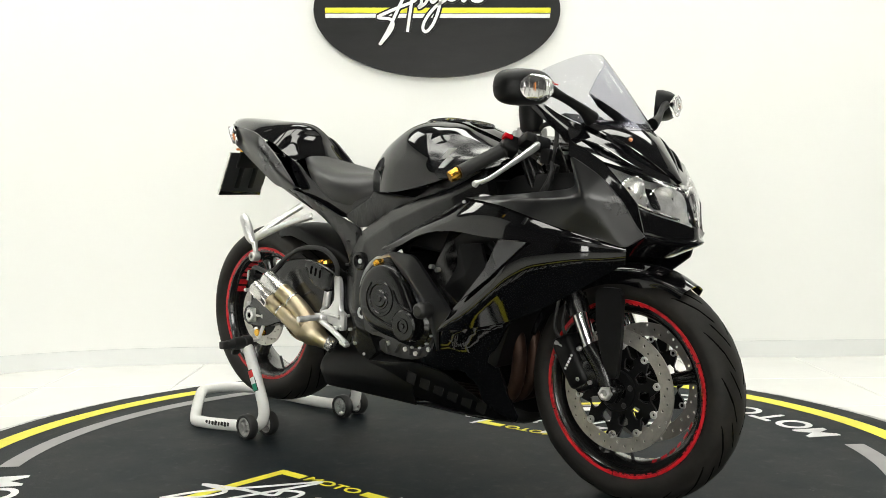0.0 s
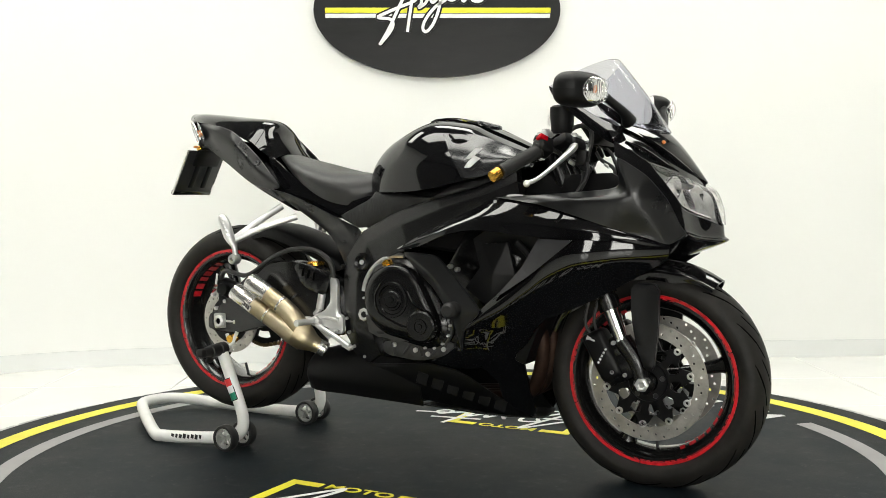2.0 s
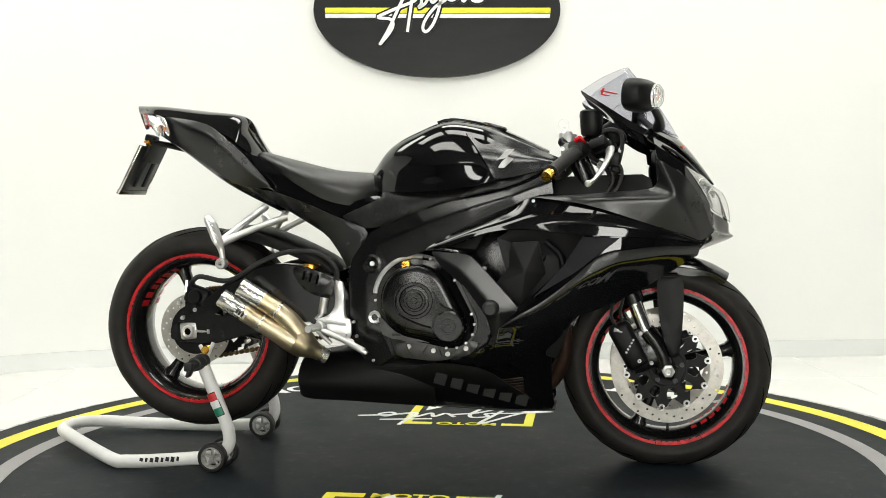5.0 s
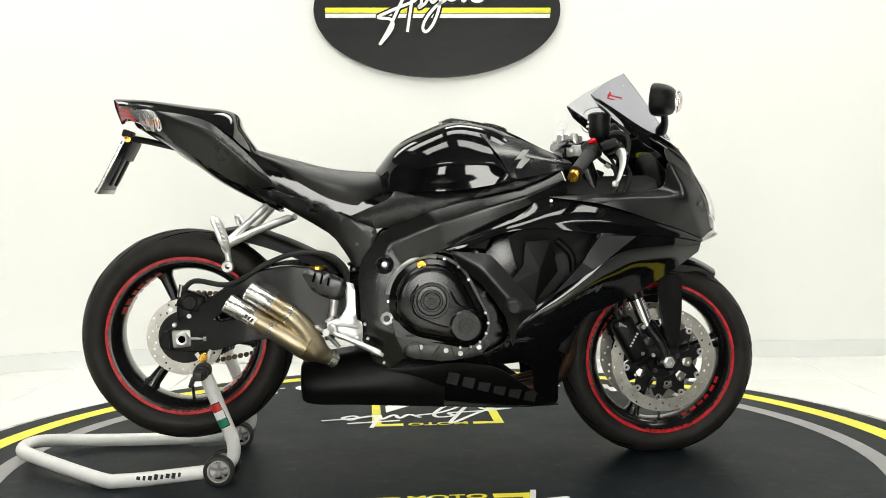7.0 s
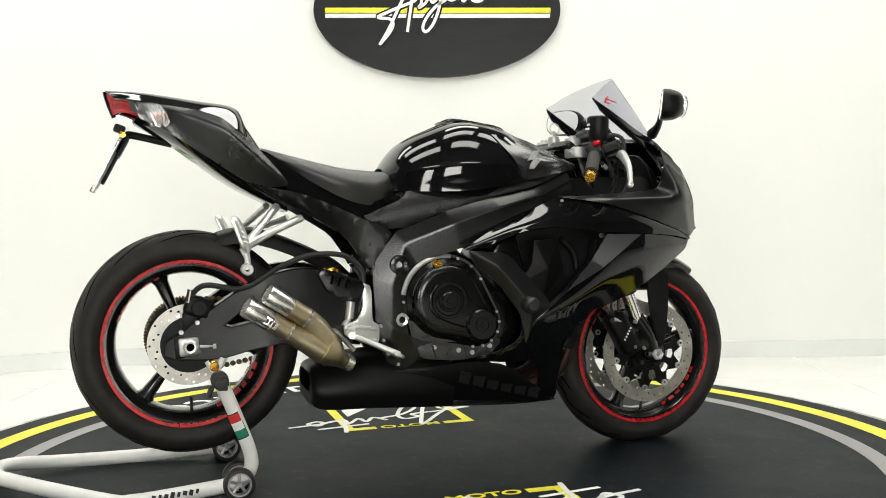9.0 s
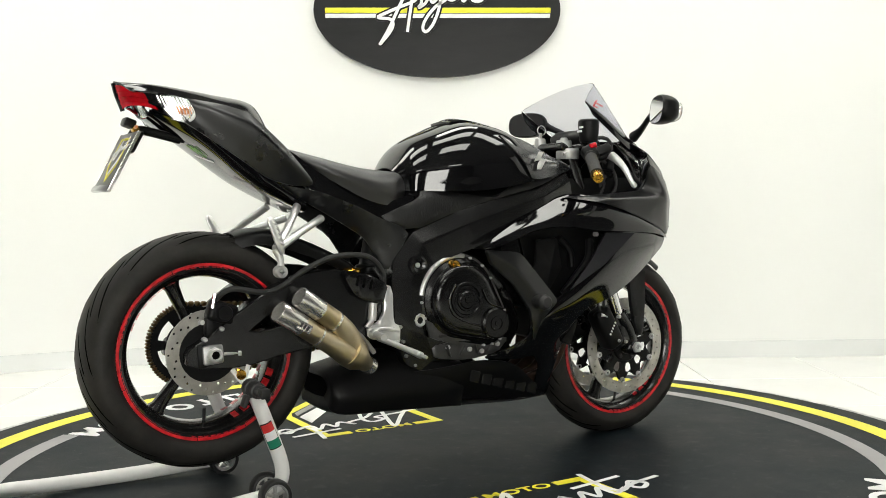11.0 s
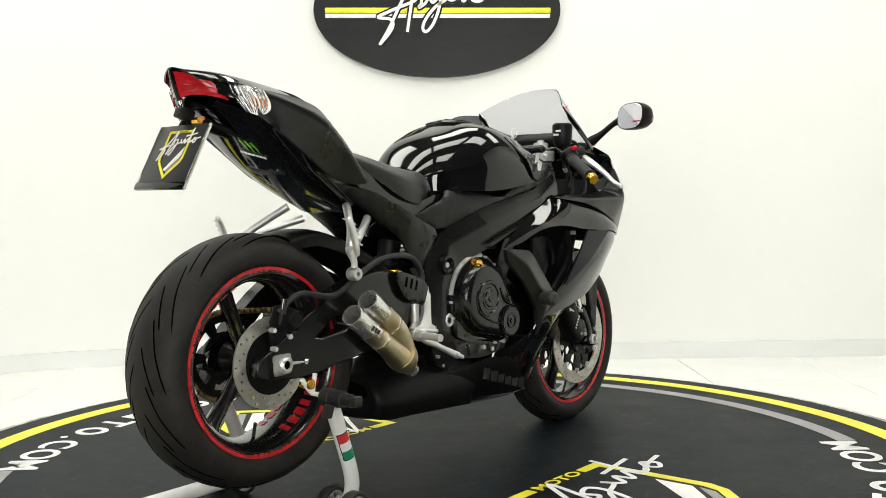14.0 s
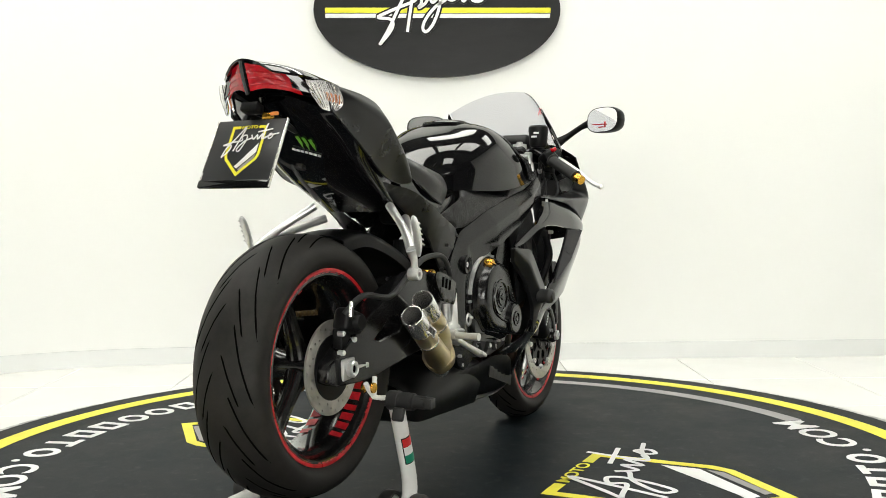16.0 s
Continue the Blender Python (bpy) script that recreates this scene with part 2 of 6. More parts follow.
def bent_plate(outline, holes, depth, curve, bevel=0.003, cell=0.03):
    """A plate in xz with holes, bent so that its outer face lies at y = curve(x), with rounded edges."""
    bm = plate(outline, holes, depth)
    xs = [v.co.x for v in bm.verts]
    k = int((max(xs) - min(xs)) / cell)
    hard = [e for e in bm.edges if len(e.link_faces) == 2 and e.calc_face_angle() > 0.9]
    if bevel:
        bmesh.ops.bevel(bm, geom=hard, offset=bevel, segments=1, affect="EDGES", profile=0.5, clamp_overlap=True)
    for i in range(1, k):
        co = Vector((min(xs) + (max(xs) - min(xs)) * i / k, 0, 0))
        bmesh.ops.bisect_plane(bm, geom=bm.verts[:] + bm.edges[:] + bm.faces[:], dist=1e-5, plane_co=co, plane_no=(1, 0, 0))
    for v in bm.verts:
        v.co.y += curve(v.co.x)
    return bm


def shell(outline, inner=(), thick=0.006, cell=0.022, rounds=1, lip=0.0035, cut=0.18, even=False):
    """A curved body panel of some thickness; outline and inner points as (x, y, z), the outside towards -y."""
    f = (bowl if even else bend)([*outline, *inner])
    loop = chaikin(outline, rounds, cut) if rounds else [Vector(p) for p in outline]
    bm = bmesh.new()
    vs = [bm.verts.new((p.x, 0, p.z)) for p in loop]
    edges = [bm.edges.new((vs[i], vs[(i + 1) % len(vs)])) for i in range(len(vs))]
    bmesh.ops.triangle_fill(bm, use_beauty=True, use_dissolve=False, edges=edges, normal=(0, -1, 0))
    lo = Vector((min(p.x for p in loop), 0, min(p.z for p in loop)))
    hi = Vector((max(p.x for p in loop), 0, max(p.z for p in loop)))
    for k, no in ((0, (1, 0, 0)), (2, (0, 0, 1))):
        steps = int((hi[k] - lo[k]) / cell)
        for i in range(1, steps + 1):
            co = Vector()
            co[k] = lo[k] + (hi[k] - lo[k]) * i / (steps + 1)
            bmesh.ops.bisect_plane(bm, geom=bm.verts[:] + bm.edges[:] + bm.faces[:], dist=1e-5, plane_co=co, plane_no=no)
    rim = {v for e in bm.edges if e.is_boundary for v in e.verts}
    for v in bm.verts:
        v.co.y = f(v.co.x, v.co.z) + (lip if v in rim else 0)
    got = bmesh.ops.extrude_face_region(bm, geom=bm.faces[:], use_keep_orig=True)
    bmesh.ops.translate(bm, vec=(0, thick, 0), verts=[g for g in got["geom"] if isinstance(g, bmesh.types.BMVert)])
    return bm


def skin(stations, thick=0.004, nu=5, nv=5, mirror=True):
    """A smooth surface through stations of points; with mirror each station runs from the right edge to the middle and is mirrored."""
    rows = []
    for st in stations:
        st = [tuple(p) for p in st]
        rows.append(st + [(p[0], -p[1], p[2]) for p in reversed(st[:-1])] if mirror else st)
    fine = [spline(r, nv) for r in rows]
    cols = [spline([f[j] for f in fine], nu) for j in range(len(fine[0]))]
    bm = bmesh.new()
    g = [[bm.verts.new(p) for p in col] for col in cols]
    for i in range(len(g) - 1):
        for j in range(len(g[0]) - 1):
            bm.faces.new((g[i][j], g[i + 1][j], g[i + 1][j + 1], g[i][j + 1]))
    bm.normal_update()
    got = bmesh.ops.extrude_face_region(bm, geom=bm.faces[:], use_keep_orig=True)
    vs = [q for q in got["geom"] if isinstance(q, bmesh.types.BMVert)]
    mid = sum((v.co for v in vs), Vector()) / len(vs)
    inward = 1 if sum(v.normal.dot(v.co - mid) for v in vs) < 0 else -1
    off = [(v, v.normal * thick * inward) for v in vs]
    for v, o in off:
        v.co += o
    return bm


def soften(bm, crease):
    """Rounds a facetted sheet into a smooth panel whose inner edges stay creased to some degree."""
    lay = bm.edges.layers.float.new("crease_edge")
    for e in bm.edges:
        e[lay] = 0.85 if e.is_boundary else crease
    me = bpy.data.meshes.new("tmp")
    bm.to_mesh(me)
    bm.free()
    ob = bpy.data.objects.new("tmp", me)
    scene.collection.objects.link(ob)
    mod = ob.modifiers.new("round", "SUBSURF")
    mod.levels = mod.render_levels = 3
    mod.boundary_smooth = "PRESERVE_CORNERS"
    fine = bpy.data.meshes.new_from_object(ob.evaluated_get(bpy.context.evaluated_depsgraph_get()))
    out = bmesh.new()
    out.from_mesh(fine)
    bpy.data.objects.remove(ob)
    bpy.data.meshes.remove(me)
    bpy.data.meshes.remove(fine)
    return out


def facets(points, faces, thick=0.006, bevel=0.003, crease=1.0):
    """A panel of flat facets with softened creases, given some depth towards +y."""
    bm = bmesh.new()
    vs = [bm.verts.new(p) for p in points]
    for f in faces:
        bm.faces.new([vs[i] for i in f])
    bm.normal_update()
    if crease < 1:
        bm = soften(bm, crease)
    else:
        bmesh.ops.bevel(bm, geom=[e for e in bm.edges if not e.is_boundary], offset=bevel, segments=3, affect="EDGES", profile=0.5)
    got = bmesh.ops.extrude_face_region(bm, geom=bm.faces[:], use_keep_orig=True)
    bmesh.ops.translate(bm, vec=(0, thick, 0), verts=[g for g in got["geom"] if isinstance(g, bmesh.types.BMVert)])
    return bm


def both(name, bm, material, parent, label=""):
    """A part and its mirror image on the other side."""
    other = mirrored(bm)
    return part(name, bm, material, parent, label), part(name, other, material, parent, label)


def ribbon(pts, width, depth, steps=6):
    """A flat painted stroke in the xz plane (facing -y) along a smooth line."""
    line = spline([(p[0], 0, p[1]) for p in pts], steps)
    bm = bmesh.new()
    top, bot = [], []
    for i, p in enumerate(line):
        d = (line[min(i + 1, len(line) - 1)] - line[max(i - 1, 0)]).normalized()
        s = Vector((-d.z, 0, d.x)) * width * 0.5
        top.append([bm.verts.new(p + s), bm.verts.new(p - s)])
        bot.append([bm.verts.new(p + s + Vector((0, depth, 0))), bm.verts.new(p - s + Vector((0, depth, 0)))])
    for i in range(len(line) - 1):
        bm.faces.new((top[i][0], top[i + 1][0], top[i + 1][1], top[i][1]))
        bm.faces.new((bot[i][0], bot[i][1], bot[i + 1][1], bot[i + 1][0]))
        for k in (0, 1):
            bm.faces.new((top[i][k], bot[i][k], bot[i + 1][k], top[i + 1][k]))
    bm.faces.new((top[0][0], top[0][1], bot[0][1], bot[0][0]))
    bm.faces.new((top[-1][0], bot[-1][0], bot[-1][1], top[-1][1]))
    return bm


def letters(text, size, depth):
    """A word from the built-in font, in the xz plane, facing -y, centred."""
    cu = bpy.data.curves.new("word", "FONT")
    cu.body, cu.size, cu.extrude, cu.align_x, cu.align_y = text, size, depth / 2, "CENTER", "CENTER"
    cu.offset = size * 0.02
    ob = bpy.data.objects.new("word", cu)
    scene.collection.objects.link(ob)
    me = bpy.data.meshes.new_from_object(ob.evaluated_get(bpy.context.evaluated_depsgraph_get()))
    bm = bmesh.new()
    bm.from_mesh(me)
    bpy.data.objects.remove(ob)
    bpy.data.meshes.remove(me)
    bpy.data.curves.remove(cu)
    return move(bm, pose(0, 0, 0, 90))


# ---- the showroom ----
FLOOR_Z = -0.045
WALL_Y = 2.06


def wall_line():
    """The alcove's foot, as (x, y): straight behind the turntable, rounded at one corner."""
    pts = [(3.2, -1.0), (3.2, WALL_Y), (-1.25, WALL_Y)]
    for i in range(1, 15):
        a = radians(90 + 70 * i / 14)
        pts.append((-1.25 + 1.9 * math.cos(a), WALL_Y - 1.9 + 1.9 * math.sin(a)))
    pts += [(-3.2, -1.0)]
    return pts


def wall_strip(pts, z0, z1, inset, thick):
    bm = bmesh.new()
    P = [Vector((x, y, 0)) for x, y in pts]
    n = len(P)
    v = []
    for i in range(n):
        d1 = (P[i] - P[max(i - 1, 0)]).normalized()
        d2 = (P[min(i + 1, n - 1)] - P[i]).normalized()
        n1, n2 = Vector((-d1.y, d1.x, 0)), Vector((-d2.y, d2.x, 0))
        m = (n1 + n2).normalized()
        m /= max(0.4, m.dot(n1 if n1.length > 0 else n2))
        q, o = P[i] + m * inset, P[i] + m * (inset - thick)
        v.append([[bm.verts.new((k.x, k.y, z)) for z in (z0, z1)] for k in (q, o)])
    for a, b in zip(v, v[1:]):
        bm.faces.new((a[0][0], b[0][0], b[0][1], a[0][1]))
        bm.faces.new((a[1][0], a[1][1], b[1][1], b[1][0]))
        bm.faces.new((a[0][1], b[0][1], b[1][1], a[1][1]))
        bm.faces.new((a[0][0], a[1][0], b[1][0], b[0][0]))
    for e in (v[0], v[-1]):
        bm.faces.new((e[0][0], e[0][1], e[1][1], e[1][0]))
    return bm


def build_room():
    line = wall_line()
    w = part("wall_back", wall_strip(line, FLOOR_Z - 0.1, 3.1, 0.0, 0.15), WALLW, angle=30)
    tagged(w, "plain white painted showroom wall with a rounded corner", "wall", kind="structure")
    s = part("baseboard", wall_strip(line, FLOOR_Z, FLOOR_Z + 0.085, 0.012, 0.0115), BASEW, angle=30)
    tagged(s, "white tiled skirting along the foot of the wall", "baseboard", kind="structure")
    c = part("ceiling", box((0, -4.5, 3.155), (11.0, 14.0, 0.1), bevel=0), CEIL)
    tagged(c, "plain dark grey ceiling with long light panels", "ceiling", kind="structure")
    f = part("floor", box((0, -4.5, FLOOR_Z - 0.06), (11.0, 14.0, 0.1), bevel=0), GROUT)
    tagged(f, "glossy white tiled showroom floor with thin joints", "floor", kind="structure")
    for name, cc, size in (("wall_left", (-5.4, -4.0, 1.5), (0.15, 6.2, 3.2)), ("wall_right", (5.4, -4.0, 1.5), (0.15, 6.2, 3.2)),
                           ("wall_side_left", (-4.25, -0.98, 1.5), (2.1, 0.15, 3.2)), ("wall_side_right", (4.35, -0.98, 1.5), (2.0, 0.15, 3.2))):
        tagged(part(name, box(cc, size, bevel=0), HALL), "plain grey painted wall of the hall", "wall", kind="structure")


def build_front_wall():
    """The hall's street side: a wall with two shop windows, daylight behind them."""
    y, holes = -7.0, ((-2.2, 0.9), (0.6, 2.0))
    bm = join(box((0, y, 0.15), (10.9, 0.15, 0.5), bevel=0), box((0, y, 2.85), (10.9, 0.15, 0.5), bevel=0), box((-4.05, y, 1.5), (2.8, 0.15, 2.2), bevel=0),
              box((-1.075, y, 1.5), (1.35, 0.15, 2.2), bevel=0), box((3.525, y, 1.5), (3.85, 0.15, 2.2), bevel=0))
    tagged(part("wall_front", bm, HALL), "grey wall of the hall with two shop windows", "wall", kind="structure")
    for i, (x, w) in enumerate(holes):
        t = empty("window_%d" % (i + 1))
        part("window_frame", join(*[box((x + sx * (w / 2 - 0.025), y, 1.5), (0.05, 0.1, 2.2), bevel=0.004) for sx in (-1, 1)], *[box((x, y, 1.5 + sz * 1.075), (w - 0.1, 0.09, 0.05), bevel=0.004) for sz in (-1, 1)]), PLASTIC, t)
        part("daylight", box((x, y - 0.06, 1.5), (w - 0.01, 0.01, 2.18), bevel=0), DAY, t)
        tagged(t, "wide shop window with bright daylight outside", "window", kind="structure")


def led_panel():
    t = empty("ceiling_light")
    part("frame", join(box((0, 0.31, 0), (1.24, 0.02, 0.03), bevel=0.003), box((0, -0.31, 0), (1.24, 0.02, 0.03), bevel=0.003),
                       box((0.61, 0, 0), (0.02, 0.6, 0.03), bevel=0.003), box((-0.61, 0, 0), (0.02, 0.6, 0.03), bevel=0.003)), WHITE, t)
    part("diffuser", box((0, 0, 0.004), (1.2, 0.6, 0.016), bevel=0), LED, t)
    return tagged(t, "long white ceiling light panel, switched on", "lamp", "ceiling light panels")


def build_lights():
    first = led_panel()
    spots = [(-1.95, 1.0), (0.1, 1.35), (2.15, 1.0), (-1.3, -0.1), (0.1, -0.1), (1.5, -0.1), (-1.2, -1.5), (0.5, -1.5), (-1.6, -5.0), (1.6, -5.0)]
    first.matrix_basis = pose(*spots[0], 3.088)
    for x, y in spots[1:]:
        copy_thing(first, pose(x, y, 3.088))


def script(s=1.0, w=0.02, d=0.002):
    """A flourish of plain strokes in the place of the brand's signature."""
    a = [(-0.31, -0.2), (-0.27, -0.08), (-0.17, 0.06), (-0.07, 0.2), (-0.11, 0.05), (-0.165, -0.12)]
    b = [(-0.31, -0.2), (-0.23, -0.12), (-0.22, -0.04), (-0.33, -0.04), (-0.2, 0.0), (-0.08, 0.02), (-0.09, 0.07), (-0.03, 0.09), (-0.02, 0.02), (-0.08, -0.12), (-0.12, -0.09),
         (-0.04, 0.01), (0.05, 0.05), (0.04, 0.09), (0.08, 0.03), (0.12, 0.09), (0.14, 0.03), (0.19, 0.1), (0.2, 0.03), (0.26, 0.06)]
    c = [(0.23, 0.24), (0.21, 0.1), (0.23, 0.04), (0.28, 0.07), (0.31, 0.1), (0.34, 0.06), (0.30, 0.03), (0.29, 0.07), (0.42, 0.1)]
    return join(*[ribbon([(x * s, z * s) for x, z in k], w, d) for k in (a, b, c, [(0.12, 0.13), (0.32, 0.16)])])


def build_sign():
    t = empty("wall_sign")
    t.matrix_basis = pose(0, WALL_Y - 0.031, 1.728, 0, 0.6, 0)
    el = [(0.618 * math.cos(2 * math.pi * i / 96), 0.335 * math.sin(2 * math.pi * i / 96)) for i in range(96)]
    part("board", plate(el, depth=0.03), SIGNB, t)
    part("stripe", box((0.004, -0.002, -0.004), (1.128, 0.006, 0.026), bevel=0.001), YELLOW, t, "yellow stripe")
    part("stripe", box((0.004, -0.002, -0.031), (1.124, 0.006, 0.021), bevel=0.001), WHITE, t, "white stripe")
    strokes = [[(-0.287, -0.176), (-0.253, -0.119), (-0.224, -0.062), (-0.19, 0.011), (-0.151, 0.085), (-0.111, 0.136), (-0.122, 0.065), (-0.136, -0.028), (-0.148, -0.111)],
               [(-0.284, -0.173), (-0.236, -0.114), (-0.219, -0.074), (-0.236, -0.048), (-0.295, -0.04), (-0.253, -0.017), (-0.187, 0.011), (-0.116, 0.04), (-0.085, 0.068), (-0.077, 0.034), (-0.091, 0.009), (-0.06, 0.028), (-0.04, 0.062)],
               [(0.011, 0.062), (-0.02, 0.034), (-0.031, 0.057), (-0.003, 0.08), (0.017, 0.062), (0.009, 0.0), (-0.02, -0.074), (-0.054, -0.111), (-0.071, -0.091), (-0.054, -0.045), (-0.009, 0.011), (0.037, 0.043), (0.071, 0.074), (0.054, 0.091), (0.043, 0.062), (0.077, 0.045), (0.116, 0.068), (0.133, 0.04), (0.162, 0.074), (0.179, 0.045), (0.213, 0.04), (0.247, 0.068)]]
    part("signature_border", move(join(*[ribbon(k, 0.032, 0.004) for k in strokes]), pose(0, -0.0065, 0)), SIGNB, t, "black border round the strokes")
    for n, k in enumerate(strokes):
        part("signature", move(ribbon(k, 0.0145, 0.006), pose(0, -0.0105 - 0.0006 * n, 0)), WHITE, t, "white brushed strokes")
    tagged(t, "oval black wall sign with yellow and white stripes", "sign")


# ---- the turntable ----
def shield_parts(parent, m, s, depth, word=True):
    """The shield emblem as plain shapes: outline, bars, strokes; drawn in xz, put in place by m."""
    w, h, t = 0.228 * s, 0.62 * s, 0.032 * s
    side = [(-w, 0), (-w, -0.36 * s), (-w * 0.9, -0.42 * s), (0, -h), (w * 0.9, -0.42 * s), (w, -0.36 * s), (w, 0)]
    inn = [(w - t, 0), (w - t, -0.35 * s), (w * 0.9 - t * 0.8, -0.40 * s), (0, -h + t * 1.5), (-w * 0.9 + t * 0.8, -0.40 * s), (-w + t, -0.35 * s), (-w + t, 0)]
    part("emblem_outline", move(join(plate(side + inn, depth=depth),
                                     plate([(-w + t, 0), (-w + t + 0.075 * s, 0), (-w + t + 0.075 * s, -t), (-w + t, -t)], depth=depth),
                                     plate([(w - t, 0), (w - t - 0.075 * s, 0), (w - t - 0.075 * s, -t), (w - t, -t)], depth=depth)), m), YELLOW, parent, "yellow shield outline")
    part("emblem_bar", move(plate([(w - t * 1.6, -0.22 * s), (w - t * 1.6, -0.33 * s), (-0.02 * s, -h + t * 3.0), (-0.06 * s, -h + t * 3.8), (-0.03 * s, -h + t * 4.6)], depth=depth), m), WHITE, parent, "white slanted bar")
    part("emblem_bar", move(plate([(w - t * 1.6, -0.35 * s), (w - t * 1.9, -0.40 * s), (0.02 * s, -h + t * 2.2), (0.0, -h + t * 2.7)], depth=depth), m), GREY, parent, "grey slanted bar")
    part("signature", move(script(0.92 * s, 0.015 * s, depth), m @ pose(0.02 * s, -0.0008, -0.2 * s)), WHITE, parent, "white brushed strokes")
    if word:
        part("word", move(letters("MOTO", 0.052 * s, depth), m @ pose(0, 0, -0.018 * s) @ Matrix.Diagonal((1.35, 1, 1, 1))), YELLOW, parent, "yellow lettering")


def ring_sector(r0, r1, a0, a1, z, h, seg):
    return lathe([(r0, z), (r1, z), (r1, z + h), (r0, z + h)], seg, axis="z", arc=(-a1, -a0) if a1 - a0 < 360 else (0, 360))


def glyph(kind):
    """Plain block shapes, 0.1 high, in xz."""
    if kind == "round":
        return plate([(0.047 * math.cos(a), 0.05 * math.sin(a)) for a in [i * math.pi / 10 for i in range(20)]],
                     [[(0.026 * math.cos(a), 0.03 * math.sin(a)) for a in [i * math.pi / 8 for i in range(16)]]], 0.0012)
    if kind == "bar":
        return plate([(-0.04, -0.05), (0.04, -0.05), (0.04, 0.05), (-0.04, 0.05)], [[(-0.018, -0.03), (0.018, -0.03), (0.018, 0.03), (-0.018, 0.03)]], 0.0012)
    return join(plate([(-0.04, 0.03), (0.04, 0.03), (0.04, 0.05), (-0.04, 0.05)], depth=0.0012),
                plate([(-0.011, -0.05), (0.011, -0.05), (0.011, 0.029), (-0.011, 0.029)], depth=0.0012))


R_OUT = 1.563


def build_turntable():
    t = empty("turntable")
    part("mat", lathe([(0.0001, 0), (R_OUT, 0), (R_OUT, -0.008), (0.0001, -0.008)], 160, axis="z", closed=False), MATR, t, "dark slate rubber mat")
    part("platform", lathe([(0.0001, -0.0085), (R_OUT + 0.048, -0.0085), (R_OUT + 0.056, -0.014), (R_OUT + 0.059, FLOOR_Z + 0.002), (0.0001, FLOOR_Z + 0.002)], 160, axis="z", closed=False), CONCRETE, t, "scuffed white platform edge")
    part("ring_line", ring_sector(1.412, 1.480, 0, 360, 0.0005, 0.0008, 160), YELLOW, t, "yellow painted ring")
    for a in (0, 180):
        part("ring_line", ring_sector(1.254, 1.314, a - 45, a + 45, 0.0005, 0.0008, 60), GREY, t, "grey painted arc")
        word = list("MOTO") + ["bar", "round", "round", "bar", "bar", "tee", "round"] + list(".COM")
        angle = 49.5 + a
        for ch in word:
            adv = 3.0 if ch == "." else 5.75
            g = glyph(ch) if len(ch) > 1 else letters(ch, 0.14, 0.0012)
            put = pose(0, 0, 0, 0, 0, angle + adv / 2 - 270) @ pose(0, -1.252, 0.0012, -90)
            part("ring_letter", move(g, put @ Matrix.Diagonal((1.1, 1, 1.12, 1))), WHITE, t)
            angle += adv
            if ch == "O" and abs(angle - (49.5 + a + 23.0)) < 0.1:
                angle += 2.2
    for k in (0, 180):
        m = pose(0, 0, 0, 0, 0, k) @ pose(-0.02, -0.41, 0.0014, -90)
        shield_parts(t, m, 1.0, 0.0010)
    return tagged(t, "round dark rubber turntable with a yellow ring and white lettering", "turntable")


build_room()
build_front_wall()
build_lights()
build_sign()
TURNTABLE = build_turntable()


# ---- the motorcycle, its own space: x forwards, y to its left, z up from the mat ----
FRONT = (0.661, 0.0, 0.290)
REAR = (-0.740, 0.0, 0.391)


def tyre(R, w, c, grooves, sweep):
    k = 0.231
    prof = [(k - 0.012, -w * 0.76), (k - 0.002, -w * 0.80), (k + 0.004, -w * 0.92), (k + 0.02, -w), (R - 0.040, -w * 1.0), (R - 0.022, -w * 0.86), (R - 0.009, -w * 0.58),
            (R - 0.002, -w * 0.28), (R, 0)]
    full = prof + [(r, -y) for r, y in reversed(prof[:-1])] + [(k - 0.02, w * 0.5), (k - 0.02, -w * 0.5)]
    t = lathe(full, 96, c)
    # tubes slightly proud of the tread, coloured as the shade in its grooves
    marks = []
    for i in range(grooves):
        for s in (-1, 1):
            for start, span, u0, u1, wid in ((0.0, 0.62 * sweep, 0.06, 0.56, 0.0030), (0.5, sweep, 0.22, 0.86, 0.0030)):
                a0 = 360 / grooves * (i + start + (0.25 if s > 0 else 0))
                pts = []
                for j in range(9):
                    u = j / 8
                    a = radians(a0 + span * u)
                    q = u0 + (u1 - u0) * u ** 0.85
                    r = float(np.interp(q, [0, 0.28, 0.58, 0.86, 1.0], [R, R - 0.002, R - 0.009, R - 0.022, R - 0.04])) - 0.0020
                    pts.append((c[0] + r * math.cos(a), s * w * q, c[2] + r * math.sin(a)))
                marks.append(tube(pts, [0.0016] + [wid] * 7 + [0.0016], seg=5, steps=2))
    return t, join(*marks)


def spoke(a, r0, r1, w, c, y=0.0):
    """A tapered cast spoke with a ridge, from hub to barrel."""
    st = []
    for r, ww, d in ((r0, w * 1.5, 0.030), (r0 + 0.03, w * 1.05, 0.026), ((r0 + r1) / 2, w * 0.85, 0.022), (r1 - 0.02, w * 1.1, 0.022), (r1, w * 1.7, 0.028)):
        st.append([(r, ww * 0.5 * math.cos(q), d * math.sin(q)) for q in [i * math.pi / 5 for i in range(10)]])
    bm = bmesh.new()
    rings = [[bm.verts.new((p[0], p[2] + y, p[1])) for p in ring] for ring in st]
    for A, B in zip(rings, rings[1:]):
        for k in range(10):
            bm.faces.new((A[k], A[(k + 1) % 10], B[(k + 1) % 10], B[k]))
    bm.faces.new(rings[0])
    bm.faces.new(rings[-1])
    return move(bm, Matrix.Translation(c) @ pose(0, 0, 0, 0, -a, 0))


